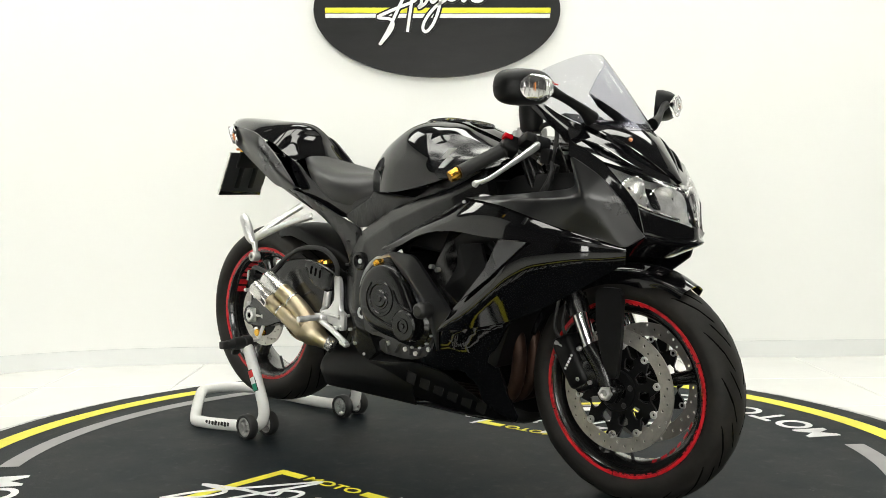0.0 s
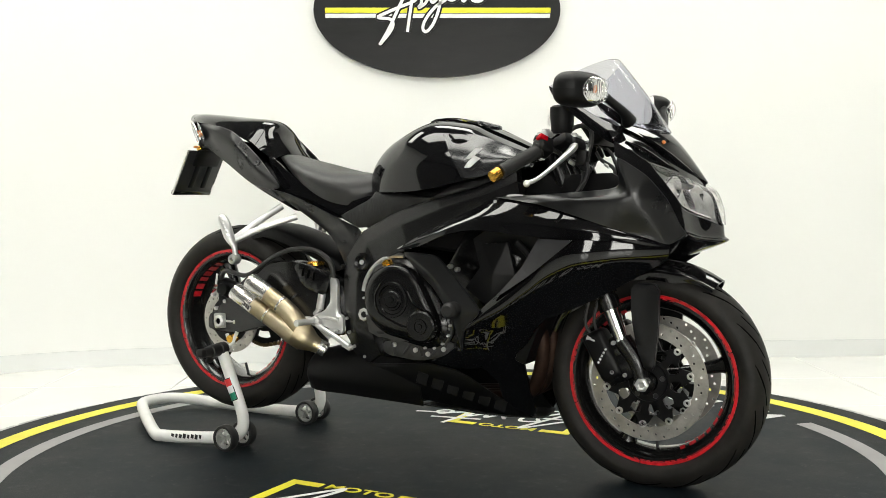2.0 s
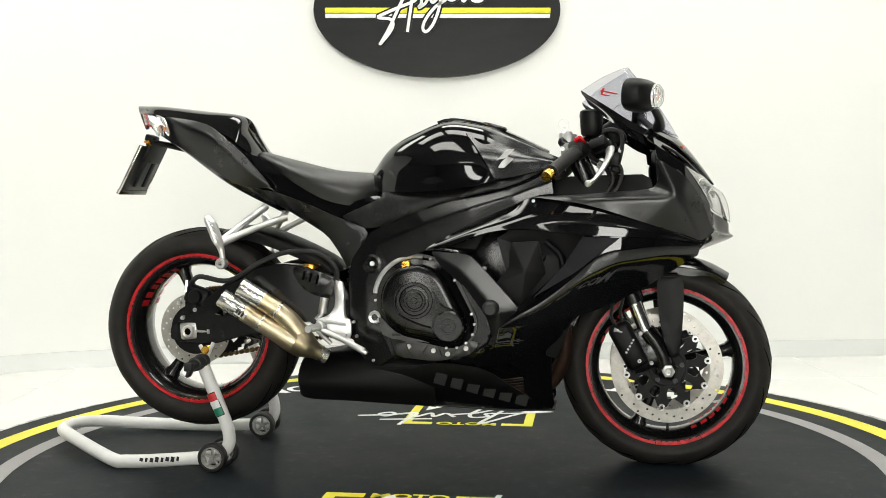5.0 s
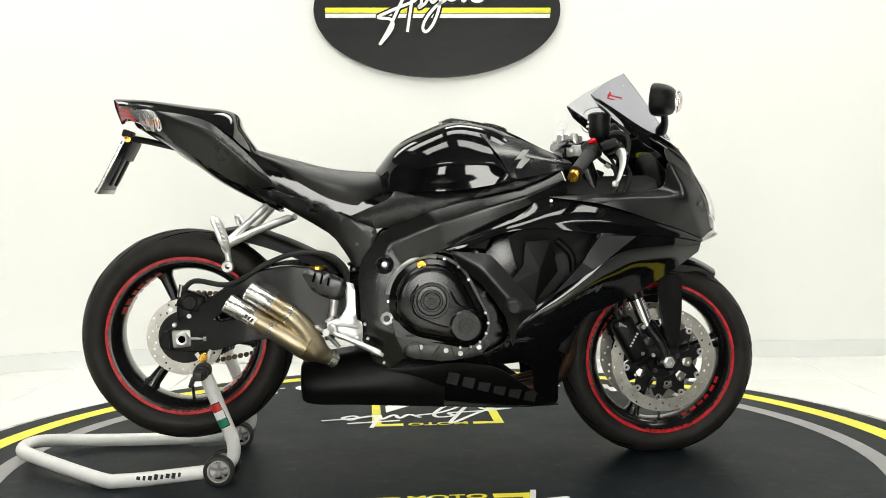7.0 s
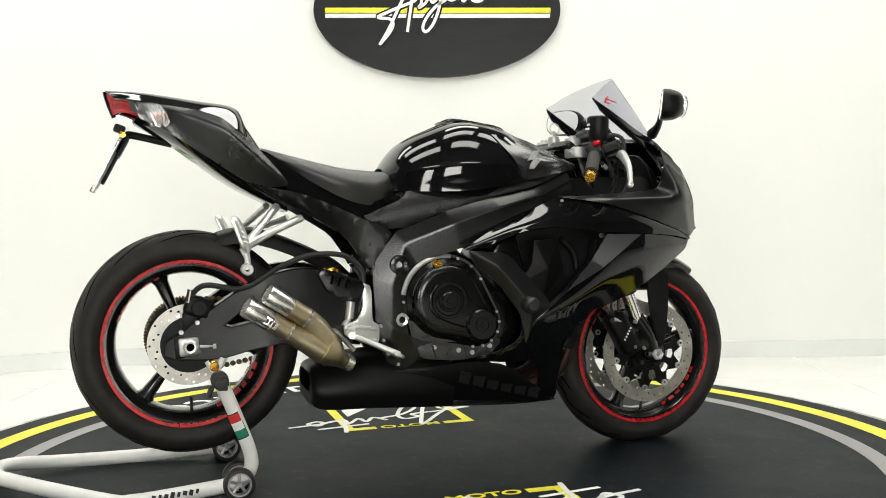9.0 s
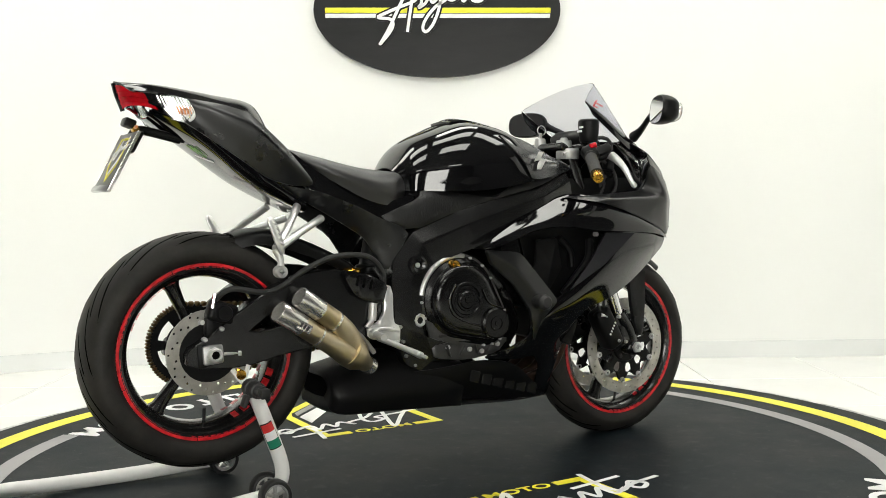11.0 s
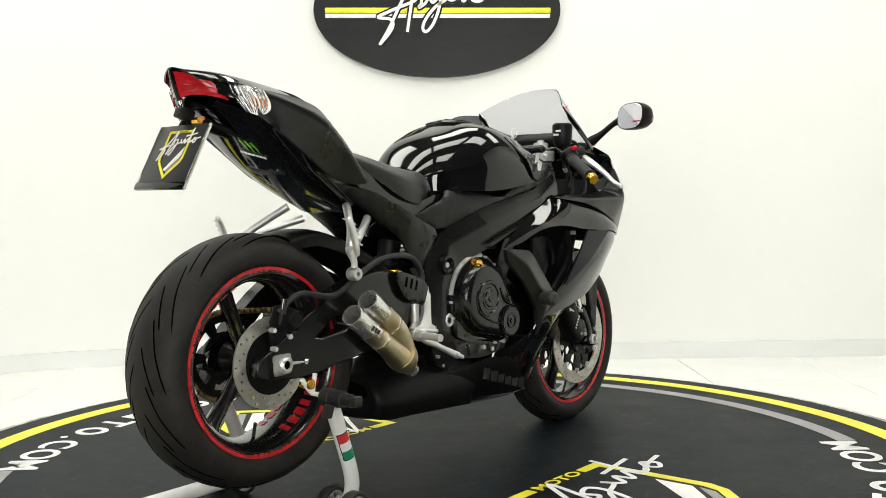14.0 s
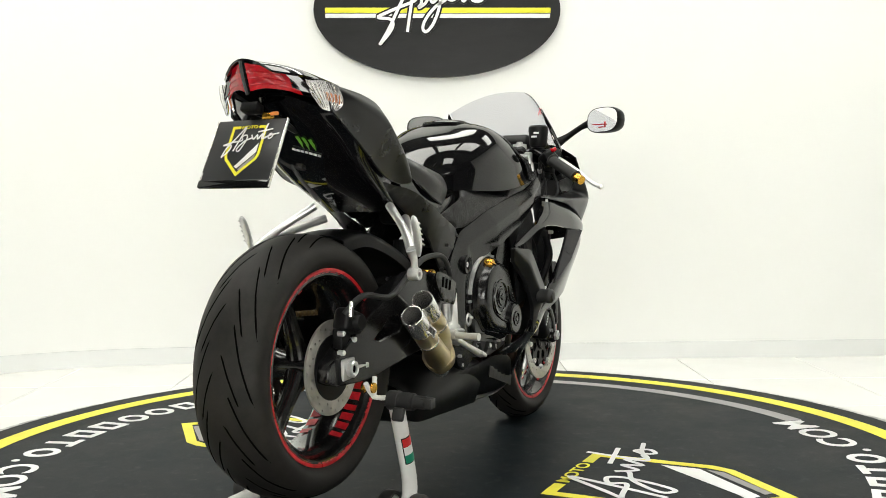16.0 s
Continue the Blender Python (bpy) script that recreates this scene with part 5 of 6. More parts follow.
    part("coolant_hose", join(tube([(0.426, -0.18, 0.647), (0.405, -0.2, 0.592), (0.356, -0.2, 0.537), (0.317, -0.19, 0.488)], 0.012, 10, 5), tube([(0.324, -0.16, 0.656), (0.365, -0.16, 0.615), (0.373, -0.16, 0.566)], 0.010, 10, 5)), PLASTIC, BIKE)
    bolts([(0.132, -0.19, 0.589), (0.441, -0.2, 0.664), (0.154, -0.19, 0.581)], 0.009, 0.014, CAST, BIKE)
    hp = []
    for i, y in enumerate((-0.11, -0.04, 0.04, 0.11)):
        hp.append(tube([(0.30, y, 0.52), (0.37, y, 0.42), (0.365, y * 0.9, 0.30), (0.30, y * 0.7, 0.225), (0.10, y * 0.5, 0.20), (-0.10, y * 0.4, 0.21)], 0.020, 12, 6))
    part("exhaust_header", join(*hp), COPPER, BIKE, "heat-browned exhaust headers")
    # silencer box and twin pipes
    part("muffler_box", skin([[(-0.415, -0.065, 0.235), (-0.415, -0.09, 0.265), (-0.415, -0.06, 0.290), (-0.415, 0, 0.292)],
                              [(-0.395, -0.115, 0.195), (-0.395, -0.130, 0.250), (-0.390, -0.085, 0.305), (-0.390, 0, 0.31)],
                              [(-0.25, -0.125, 0.188), (-0.25, -0.145, 0.250), (-0.24, -0.105, 0.325), (-0.24, 0, 0.33)],
                              [(-0.10, -0.12, 0.180), (-0.10, -0.142, 0.245), (-0.09, -0.12, 0.32), (-0.09, 0, 0.33)],
                              [(0.0, -0.11, 0.172), (0.0, -0.13, 0.24), (0.0, -0.12, 0.30), (0.0, 0, 0.31)]], 0.004), PLASTIC, BIKE, "matt black silencer box")
    part("muffler_floor", skin([[(-0.415, -0.065, 0.235), (-0.415, 0, 0.232)], [(-0.395, -0.115, 0.195), (-0.395, 0, 0.188)], [(-0.25, -0.125, 0.188), (-0.25, 0, 0.178)], [(-0.05, -0.115, 0.176), (-0.05, 0, 0.165)]]), PLASTIC, BIKE)
    ex = part("exhaust", join(tube([(-0.490, -0.207, 0.428), (-0.445, -0.200, 0.399), (-0.405, -0.192, 0.373), (-0.375, -0.184, 0.355)], [0.0275, 0.029, 0.033, 0.033], 24, 5), tube([(-0.440, -0.205, 0.462), (-0.410, -0.198, 0.434), (-0.388, -0.190, 0.402), (-0.366, -0.182, 0.366)], [0.0275, 0.029, 0.031, 0.033], 24, 5),
                              tube([(-0.395, -0.188, 0.378), (-0.370, -0.180, 0.361), (-0.345, -0.168, 0.343), (-0.315, -0.155, 0.325)], [0.043, 0.040, 0.026, 0.020], 24, 5)), TITAN, BIKE, "heat-tinted twin exhaust pipes")
    for a, b in (((-0.490, -0.207, 0.428), (-0.603, -0.224, 0.501)), ((-0.440, -0.205, 0.462), (-0.546, -0.222, 0.533))):
        a, b = Vector(a), Vector(b)
        q = (b - a).to_track_quat("Z", "Y").to_matrix().to_4x4()
        ln = (b - a).length
        at = Matrix.Translation(a) @ q
        part("tail_pipe", move(lathe([(0.0272, ln * 0.42), (0.0276, ln * 0.46), (0.0276, ln - 0.002), (0.0266, ln), (0.0246, ln), (0.0242, ln - 0.003), (0.0242, ln * 0.42)], 32, axis="z"), at), BRUSHED, ex, "polished steel pipe end")
        part("pipe_sleeve", move(lathe([(0.0272, 0), (0.0274, ln * 0.42), (0.0250, ln * 0.42), (0.0250, 0)], 32, axis="z"), at), TITAN, ex)
        # flat black disc across the bore paints the shade inside the pipe
        part("throat_shade", move(lathe([(0.0001, ln * 0.45), (0.0240, ln * 0.45)], 24, axis="z", closed=False), at), RECESS_SHADE, ex, "near-black disc for the shade inside the pipe")
        part("pipe_clamp", move(lathe([(0.0270, -0.003), (0.0286, -0.003), (0.0286, 0.003), (0.0270, 0.003)], 28, axis="z"), at), BRUSHED, ex)
    for i in range(4):
        part("label_bar", box((0, 0, 0), (0.006, 0.002, 0.012), bevel=0), CASTER, ex).matrix_basis = pose(-0.545, -0.2445, 0.461) @ pose(0, 0, 0, 0, 33, -8) @ pose(-0.014 + 0.0095 * i, 0, 0)
    part("pipe_collar", tube([(-0.335, -0.163, 0.337), (-0.312, -0.153, 0.323)], 0.023, 18, 1), BRUSHED, ex)
    part("pipe_label", box((0, 0, 0), (0.05, 0.002, 0.022), bevel=0.0008), BRUSHED, ex, "riveted badge").matrix_basis = pose(-0.545, -0.2430, 0.461) @ pose(0, 0, 0, 0, 33, -8)
    part("exhaust_hanger", tube([(-0.30, -0.15, 0.36), (-0.36, -0.17, 0.42), (-0.395, -0.175, 0.40)], 0.007, 8, 3), CAST, BIKE)


def build_running_gear():
    edge = [(-0.806, 0, 0.405), (-0.768, 0, 0.424), (-0.69, 0, 0.487), (-0.60, 0, 0.548), (-0.52, 0, 0.583), (-0.448, 0, 0.596), (-0.373, 0, 0.588), (-0.298, 0, 0.560), (-0.235, 0, 0.505), (-0.237, 0, 0.398), (-0.324, 0, 0.396), (-0.433, 0, 0.399), (-0.559, 0, 0.382), (-0.667, 0, 0.352), (-0.808, 0, 0.356)]
    arm = bent_plate([(p.x, p.z) for p in chaikin(edge, 1, 0.22)], [[(-0.648, 0.446), (-0.630, 0.441), (-0.560, 0.456), (-0.548, 0.470), (-0.560, 0.496), (-0.592, 0.492)]], 0.05,
                     lambda x: float(np.interp(x, (-0.81, -0.69, -0.55, -0.43, -0.30, -0.235), (-0.119, -0.140, -0.166, -0.172, -0.165, -0.150))))
    both("swingarm", arm, SATIN, BIKE, "satin black swingarm")
    part("swingarm_cross", box((-0.30, 0, 0.47), (0.12, 0.26, 0.12), (0, 6, 0), 0.02, 3), SATIN, BIKE)
    for s in (-1, 1):
        part("axle_slot", box((-0.728, s * 0.1235, 0.391), (0.105, 0.012, 0.062), (0, -4, 0), 0.010, 2), PLASTIC, BIKE)
        part("axle_block", box((-0.742, s * 0.130, 0.391), (0.054, 0.014, 0.050), (0, -4, 0), 0.008, 2), CAST, BIKE, "bright cast axle block")
        part("axle_nut", lathe([(0.011, -0.008), (0.016, -0.009), (0.020, -0.005), (0.020, 0.005), (0.011, 0.005)], 8, (-0.740, s * 0.141, 0.391)), ALU, BIKE)
        # solid black disc: shade of the hollow axle painted on, no hole cut
        part("bore_shade", lathe([(0.0001, -0.003), (0.011, -0.003), (0.011, 0.003), (0.0001, 0.003)], 20, (-0.740, s * 0.141, 0.391), closed=False), RECESS_SHADE, BIKE, "near-black disc for the shade in the hollow axle end")
        part("chain_adjuster", join(tube([(-0.715, s * 0.133, 0.391), (-0.675, s * 0.138, 0.391)], 0.005, 8, 1), tube([(-0.680, s * 0.137, 0.391), (-0.672, s * 0.138, 0.391)], 0.009, 6, 1)), ALU, BIKE)
        part("stand_spool", join(lathe([(0.0001, -0.014), (0.012, -0.014), (0.013, -0.010), (0.008, -0.006), (0.008, 0.006), (0.013, 0.010), (0.013, 0.016), (0.0001, 0.016)], 18, (-0.680, s * 0.150, 0.338), closed=False)), GOLD, BIKE, "gold paddock-stand spool")
    cal = part("rear_caliper", join(box((-0.715, -0.118, 0.495), (0.075, 0.045, 0.055), (0, 20, 0), 0.012, 3), box((-0.735, -0.112, 0.460), (0.045, 0.03, 0.05), (0, 0, 0), 0.008), lathe([(0.0001, -0.012), (0.018, -0.012), (0.021, -0.006), (0.021, 0.02), (0.0001, 0.02)], 20, (-0.715, -0.142, 0.495), closed=False)), PLASTIC, BIKE, "black rear brake caliper")
    bolts([(-0.655, -0.142, 0.500), (-0.770, -0.140, 0.475), (-0.762, -0.135, 0.430), (-0.72, -0.14, 0.455)], 0.0085, 0.016, ALU, BIKE)
    part("bleed_nipple", tube([(-0.745, -0.143, 0.51), (-0.738, -0.143, 0.545)], 0.006, 8, 1), CHROME, BIKE)
    part("brake_hose", join(tube([(-0.745, -0.125, 0.515), (-0.70, -0.15, 0.555), (-0.60, -0.165, 0.545), (-0.50, -0.17, 0.60), (-0.42, -0.17, 0.628), (-0.33, -0.17, 0.625), (-0.28, -0.165, 0.585), (-0.275, -0.165, 0.54)], 0.0075, 9, 6)), CASTER, BIKE, "black brake hose")
    # hugger over the rear tyre
    st = []
    for x, z, w in ((-0.655, 0.692, 0.076), (-0.615, 0.702, 0.086), (-0.561, 0.704, 0.093), (-0.515, 0.692, 0.097), (-0.467, 0.675, 0.098), (-0.42, 0.655, 0.098), (-0.372, 0.632, 0.096), (-0.32, 0.603, 0.090), (-0.285, 0.570, 0.085)):
        dx, dz = x - REAR[0], z - REAR[2]
        k = 0.030 / math.hypot(dx, dz)
        st.append([(x - dx * k * d, -w * e, z - dz * k * d) for d, e in ((1.6, 1.0), (0.5, 0.96), (0.12, 0.55), (0.0, 0.0))])
    part("rear_hugger", skin(st, 0.004, 3, 4), PLASTIC, BIKE, "black rear hugger")
    part("rear_shock", tube([(-0.28, 0.0, 0.36), (-0.22, 0.0, 0.66)], 0.032, 16, 1), PLASTIC, BIKE)
    part("shock_spring", tube([(-0.27 + 0.0006 * i + 0.042 * math.cos(i * 0.6), 0.042 * math.sin(i * 0.6), 0.41 + 0.0026 * i) for i in range(80)], 0.006, 8, 1), PLASTIC, BIKE)
    part("shock_reservoir", lathe([(0.0001, -0.05), (0.020, -0.05), (0.024, -0.044), (0.025, -0.006), (0.0001, -0.006)], 22, (-0.359, -0.135, 0.586), closed=False, axis="z"), PLASTIC, BIKE, "black reservoir beside the shock")
    part("reservoir_cap", lathe([(0.0001, 0.006), (0.022, 0.006), (0.027, 0.002), (0.028, -0.006), (0.0001, -0.008)], 26, (-0.359, -0.135, 0.586), closed=False, axis="z"), GOLD, BIKE, "gold reservoir cap")
    # passenger pegs
    for s in (-1, 1):
        def q(p):
            return (p[0], -s * p[1], p[2])
        j = (-0.604, -0.225, 0.656)
        peg = part("passenger_peg", join(tube([q((-0.501, -0.11, 0.761)), q((-0.557, -0.18, 0.705)), q(j)], [0.011, 0.010, 0.013], 10, 3), tube([q((-0.437, -0.12, 0.728)), q((-0.521, -0.18, 0.695)), q(j)], [0.011, 0.010, 0.013], 10, 3),
                                    tube([q(j), q((-0.595, -0.228, 0.625)), q((-0.597, -0.224, 0.600))], [0.013, 0.008, 0.011], 10, 3)), ALU, BIKE, "polished passenger footrest bracket")
        part("folded_peg", join(tube([q((-0.594, -0.238, 0.645)), q((-0.603, -0.243, 0.668)), q((-0.615, -0.245, 0.702)), q((-0.628, -0.246, 0.728)), q((-0.632, -0.246, 0.736))], [0.010, 0.016, 0.0165, 0.014, 0.006], 12, 3, flat=0.55), *[box(q((-0.604 - 0.0052 * i, -0.2535, 0.672 + 0.0125 * i)), (0.024, 0.004, 0.004), (0, 20, 0), 0.001, 1) for i in range(5)]), ALU, peg)
        part("peg_bolt", lathe([(0.006, -0.014), (0.014, -0.014), (0.016, -0.010), (0.016, 0.012), (0.006, 0.012)], 18, q((-0.597, -0.229, 0.599))), CAST, peg)
        # rider's footrest
        hang = shell([(-0.282, -0.176, 0.549), (-0.253, -0.176, 0.539), (-0.252, -0.178, 0.441), (-0.233, -0.18, 0.431), (-0.234, -0.181, 0.381), (-0.256, -0.182, 0.379), (-0.293, -0.186, 0.401), (-0.331, -0.188, 0.405), (-0.334, -0.188, 0.434), (-0.296, -0.184, 0.447), (-0.278, -0.178, 0.475)], thick=0.012)
        if s > 0:
            hang = mirrored(hang)
        fr = part("footrest_bracket", hang, ALU, BIKE, "polished footrest bracket")
        part("footrest", tube([q((-0.318, -0.188, 0.418)), q((-0.325, -0.23, 0.418)), q((-0.332, -0.275, 0.418))], [0.012, 0.009, 0.010], 12, 3), ALU, fr)
        part("pedal", tube([q((-0.312, -0.2, 0.406)), q((-0.252, -0.205, 0.38)), q((-0.187, -0.215, 0.349))], [0.008, 0.008, 0.010], 10, 3), ALU, fr)
        part("bracket_rib", join(tube([q((-0.330, -0.190, 0.424)), q((-0.292, -0.190, 0.428)), q((-0.243, -0.188, 0.420))], 0.0055, 8, 3), tube([q((-0.318, -0.190, 0.411)), q((-0.285, -0.192, 0.392)), q((-0.246, -0.190, 0.388))], 0.0055, 8, 3)), ALU, fr)
        part("peg_boss", lathe([(0.0001, -0.012), (0.011, -0.012), (0.015, -0.008), (0.016, 0.010), (0.0001, 0.012)], 18, q((-0.318, -0.196, 0.417)), closed=False), CAST, fr)
        part("pedal_tip", box(q((-0.190, -0.219, 0.350)), (0.030, 0.022, 0.010), (0, 25, 0), 0.003), ALU, fr)
        part("heel_guard", shell([(-0.402, -0.19, 0.574), (-0.391, -0.19, 0.592), (-0.332, -0.19, 0.577), (-0.272, -0.19, 0.549), (-0.290, -0.19, 0.494), (-0.333, -0.19, 0.503), (-0.373, -0.19, 0.524)], thick=0.004) if s < 0 else mirrored(shell([(-0.402, -0.19, 0.574), (-0.391, -0.19, 0.592), (-0.332, -0.19, 0.577), (-0.272, -0.19, 0.549), (-0.290, -0.19, 0.494), (-0.333, -0.19, 0.503), (-0.373, -0.19, 0.524)], thick=0.004)), SATIN, fr)
        # black bars on the uncut guard give its slots their dark shade
        for i in range(3):
            a = (-0.366, -0.191, 0.566)
            part("slot_shade", box((a[0] + 0.020 * i, s * 0.1905, a[2] - 0.004 - 0.006 * i), (0.006, 0.004, 0.026), (0, 14, 0), 0.001, 1), RECESS_SHADE, fr)
        part("master_cylinder", join(tube([q((-0.311, -0.17, 0.498)), q((-0.318, -0.175, 0.451))], 0.012, 12, 1), tube([q((-0.318, -0.175, 0.451)), q((-0.334, -0.178, 0.433))], 0.008, 10, 1)), CAST, fr)
    part("plug_wires", join(tube([(-0.298, -0.15, 0.592), (-0.279, -0.16, 0.561), (-0.289, -0.165, 0.537), (-0.305, -0.168, 0.506)], 0.006, 8, 4)), CASTER, BIKE)


def build_front():
    # forks
    top = (0.395, 0.93)
    low = (0.640, 0.30)

    def on(u):
        return (low[0] + (top[0] - low[0]) * u, low[1] + (top[1] - low[1]) * u)
    for s in (-1, 1):
        y = s * 0.106
        fx = [on(u) for u in (0.0, 0.22, 0.285, 1.0)]
        leg = part("fork_leg", join(tube([(fx[2][0], y, fx[2][1]), (fx[3][0], y, fx[3][1])], 0.026, 20, 1), tube([(fx[2][0], y, fx[2][1]), (on(0.335)[0], y, on(0.335)[1])], 0.030, 20, 1), *[tube([(on(u)[0], y, on(u)[1]), (on(u + 0.012)[0], y, on(u + 0.012)[1])], 0.032, 20, 1) for u in (0.345, 0.385)]), SATIN, BIKE, "black upside-down fork leg")
        part("fork_stanchion", tube([(on(0.10)[0], y, on(0.10)[1]), (on(0.30)[0], y, on(0.30)[1])], 0.0205, 20, 1), CHROME, leg, "chrome fork tube")
        part("fork_foot", join(tube([(on(0.16)[0], y, on(0.16)[1]), (0.640, y, 0.345), (0.655, y, 0.292)], [0.026, 0.027, 0.024], 16, 3), box((0.659, y, 0.29), (0.055, 0.045, 0.05), (0, 20, 0), 0.014, 3), box((0.605, y * 1.05, 0.330), (0.11, 0.032, 0.075), (0, -24, 0), 0.014), box((0.585, y * 1.02, 0.372), (0.06, 0.03, 0.07), (0, -30, 0), 0.012)), SATIN, leg)
        c = part("front_caliper", join(box((0.553, s * 0.103, 0.358), (0.066, 0.066, 0.140), (0, -28, 0), 0.018, 3), box((0.530, s * 0.118, 0.375), (0.035, 0.03, 0.09), (0, -28, 0), 0.010, 2)), PLASTIC, BIKE, "black radial brake caliper")
        part("caliper_mark", join(*[box((0.546 + 0.0048 * i, s * 0.1375, 0.342 + 0.0088 * i), (0.0055, 0.002, 0.0055), (0, -60, 0), 0) for i in range(5)]), WHITE, c, "small white lettering")
        bolts([(0.582, s * 0.138 - 0.0, 0.318), (0.585, s * 0.138, 0.395), (0.615, s * 0.135, 0.312)], 0.0075, 0.012, CAST, c)
        part("brake_line", join(tube([(0.520, s * 0.118, 0.410), (0.505, s * 0.125, 0.45), (0.520, s * 0.12, 0.55), (0.49, s * 0.10, 0.66)], 0.0045, 8, 5), tube([(0.535, s * 0.118, 0.420), (0.530, s * 0.125, 0.46), (0.545, s * 0.12, 0.55), (0.50, s * 0.10, 0.66)], 0.0045, 8, 5)), CASTER, BIKE)
        part("hose_union", tube([(0.512, s * 0.13, 0.405), (0.535, s * 0.13, 0.398)], 0.007, 8, 1), ALU, c)
        # handlebar
        grip_a, grip_b = Vector((0.445, s * 0.150, 0.932)), Vector((0.348, s * 0.312, 0.843))
        bar = part("handlebar", tube([(0.40, s * 0.10, 0.925), (0.44, s * 0.14, 0.934), tuple(grip_b)], 0.0115, 14, 1), SATIN, BIKE)
        ga = grip_a.lerp(grip_b, 0.36)
        prof = []
        for i in range(33):
            prof.append(0.0172 + (0.0012 if i % 2 else 0) + (0.003 if i in (0, 1, 32) else 0))
        pts = [tuple(ga.lerp(grip_b, i / 32)) for i in range(33)]
        part("grip", tube(pts, prof, 16, 1), GRIP, bar, "black rubber grip")
        part("bar_end", tube([tuple(grip_b), tuple(grip_b.lerp(ga, -0.05)), tuple(grip_b.lerp(ga, -0.22))], [0.013, 0.0165, 0.0145], 16, 1), GOLD, bar, "gold bar end")
        sw = ga.lerp(grip_a, 0.22)
        part("switch_housing", box(tuple(sw + Vector((0.0, 0, 0.002))), (0.045, 0.045, 0.048), (s * 25, -30, s * 25), 0.010, 3), PLASTIC, bar)
        if s < 0:
            part("kill_switch", box((0.420, -0.207, 0.931), (0.022, 0.026, 0.014), (-25, -20, -25), 0.004), REDLENS, bar, "red kill switch")
        part("lever", join(tube([(0.492, s * 0.170, 0.915), (0.502, s * 0.205, 0.900), (0.488, s * 0.27, 0.864), (0.460, s * 0.332, 0.824), (0.443, s * 0.362, 0.812)], [0.016, 0.014, 0.0095, 0.0075, 0.0085], 12, 5, flat=0.7),
                           lathe([(0.0001, -0.009), (0.007, -0.006), (0.0092, 0), (0.007, 0.006), (0.0001, 0.009)], 14, (0.443, s * 0.364, 0.811), closed=False)), ALU, bar, "polished lever")
        part("lever_perch", join(box((0.475, s * 0.185, 0.918), (0.05, 0.05, 0.03), (s * 20, -20, s * 20), 0.008), tube([(0.455, s * 0.13, 0.94), (0.475, s * 0.17, 0.925)], 0.014, 12, 1)), PLASTIC, bar)
        part("fork_cap", lathe([(0.0001, 0.014), (0.010, 0.014), (0.012, 0.006), (0.022, 0.006), (0.024, 0), (0.024, -0.02), (0.0001, -0.02)], 20, (0.388, s * 0.106, 0.948), closed=False, axis="z"), CAST, BIKE)
        # mirror
        mb = (0.634, s * 0.147, 0.967)
        turn = pose(0.560, -0.336, 1.036, 0, 6, -27) if s < 0 else pose(0.552, 0.320, 1.036, 0, 6, 27)

        def oval(k, n, half=(0.072, 0.043)):
            return [(k * half[0] * math.copysign(abs(math.cos(a)) ** 0.72, math.cos(a)), k * half[1] * math.copysign(abs(math.sin(a)) ** 0.72, math.sin(a))) for a in [i * 2 * math.pi / n for i in range(n + 1)]]
        mr = part("mirror", move(skin([[(dx, s * wy, wz) for wy, wz in oval(k, 16)] for dx, k in ((-0.004, 0.95), (0.0, 1.0), (0.016, 1.0), (0.038, 0.88), (0.054, 0.58), (0.060, 0.06))], 0.003, 3, 2, mirror=False), turn), PLASTIC, BIKE, "black mirror with a clear indicator")
        part("mirror_glass", move(plate(oval(0.93, 40)[:-1], depth=0.003), turn @ pose(-0.0035, 0, 0, 0, 0, -90)), MIRROR, mr)
        part("mirror_stem", tube([mb, (0.632, s * 0.185, 0.988), (0.612, s * 0.240, 1.016), (0.602, s * 0.276, 1.030)], [0.021, 0.013, 0.011, 0.015], 12, 4, flat=0.8), PLASTIC, mr)

        def front(wy, wz):
            k = ((abs(wy) / 0.072) ** 2.8 + (abs(wz) / 0.043) ** 2.8) ** (1 / 2.8)
            return float(np.interp(k, (0.06, 0.58, 0.88, 1.0), (0.060, 0.054, 0.038, 0.016)))

        def lens_rows(o):
            out = []
            for u in (-0.98, -0.85, -0.5, 0, 0.5, 0.85, 0.98):
                y0, y1, z = -0.016 + 0.046 * math.sqrt(1 - u * u), -0.016 - 0.050 * math.sqrt(1 - u * u), 0.031 * u
                out.append([(front(y0 + (y1 - y0) * v / 4, z) + o, s * (y0 + (y1 - y0) * v / 4), z) for v in range(5)])
            return out
        ind = part("mirror_indicator", move(skin(lens_rows(0.011), 0.002, 4, 4, mirror=False), turn), CLEAR, mr, "clear indicator lens")
        ind.visible_shadow = False
        part("reflector", move(skin(lens_rows(0.003), 0.002, 3, 3, mirror=False), turn), REFLECT, mr)
        for i in range(7):
            yy = -0.056 + 0.0125 * i
            hh = 0.027 * math.sqrt(max(0.1, 1 - ((yy + 0.018) / 0.048) ** 2))
            flute = [(front(yy, zz) + 0.006, s * yy, zz) for zz in ((-hh, -hh * 0.4, hh * 0.4, hh) if i != 4 else (-hh * 0.3, 0.0, hh * 0.2, hh * 0.4))]
            part("lens_flute", move(tube(flute, 0.0009 if i != 4 else 0.0014, 6, 3), turn), ORANGE if i == 4 else CHROME, mr)
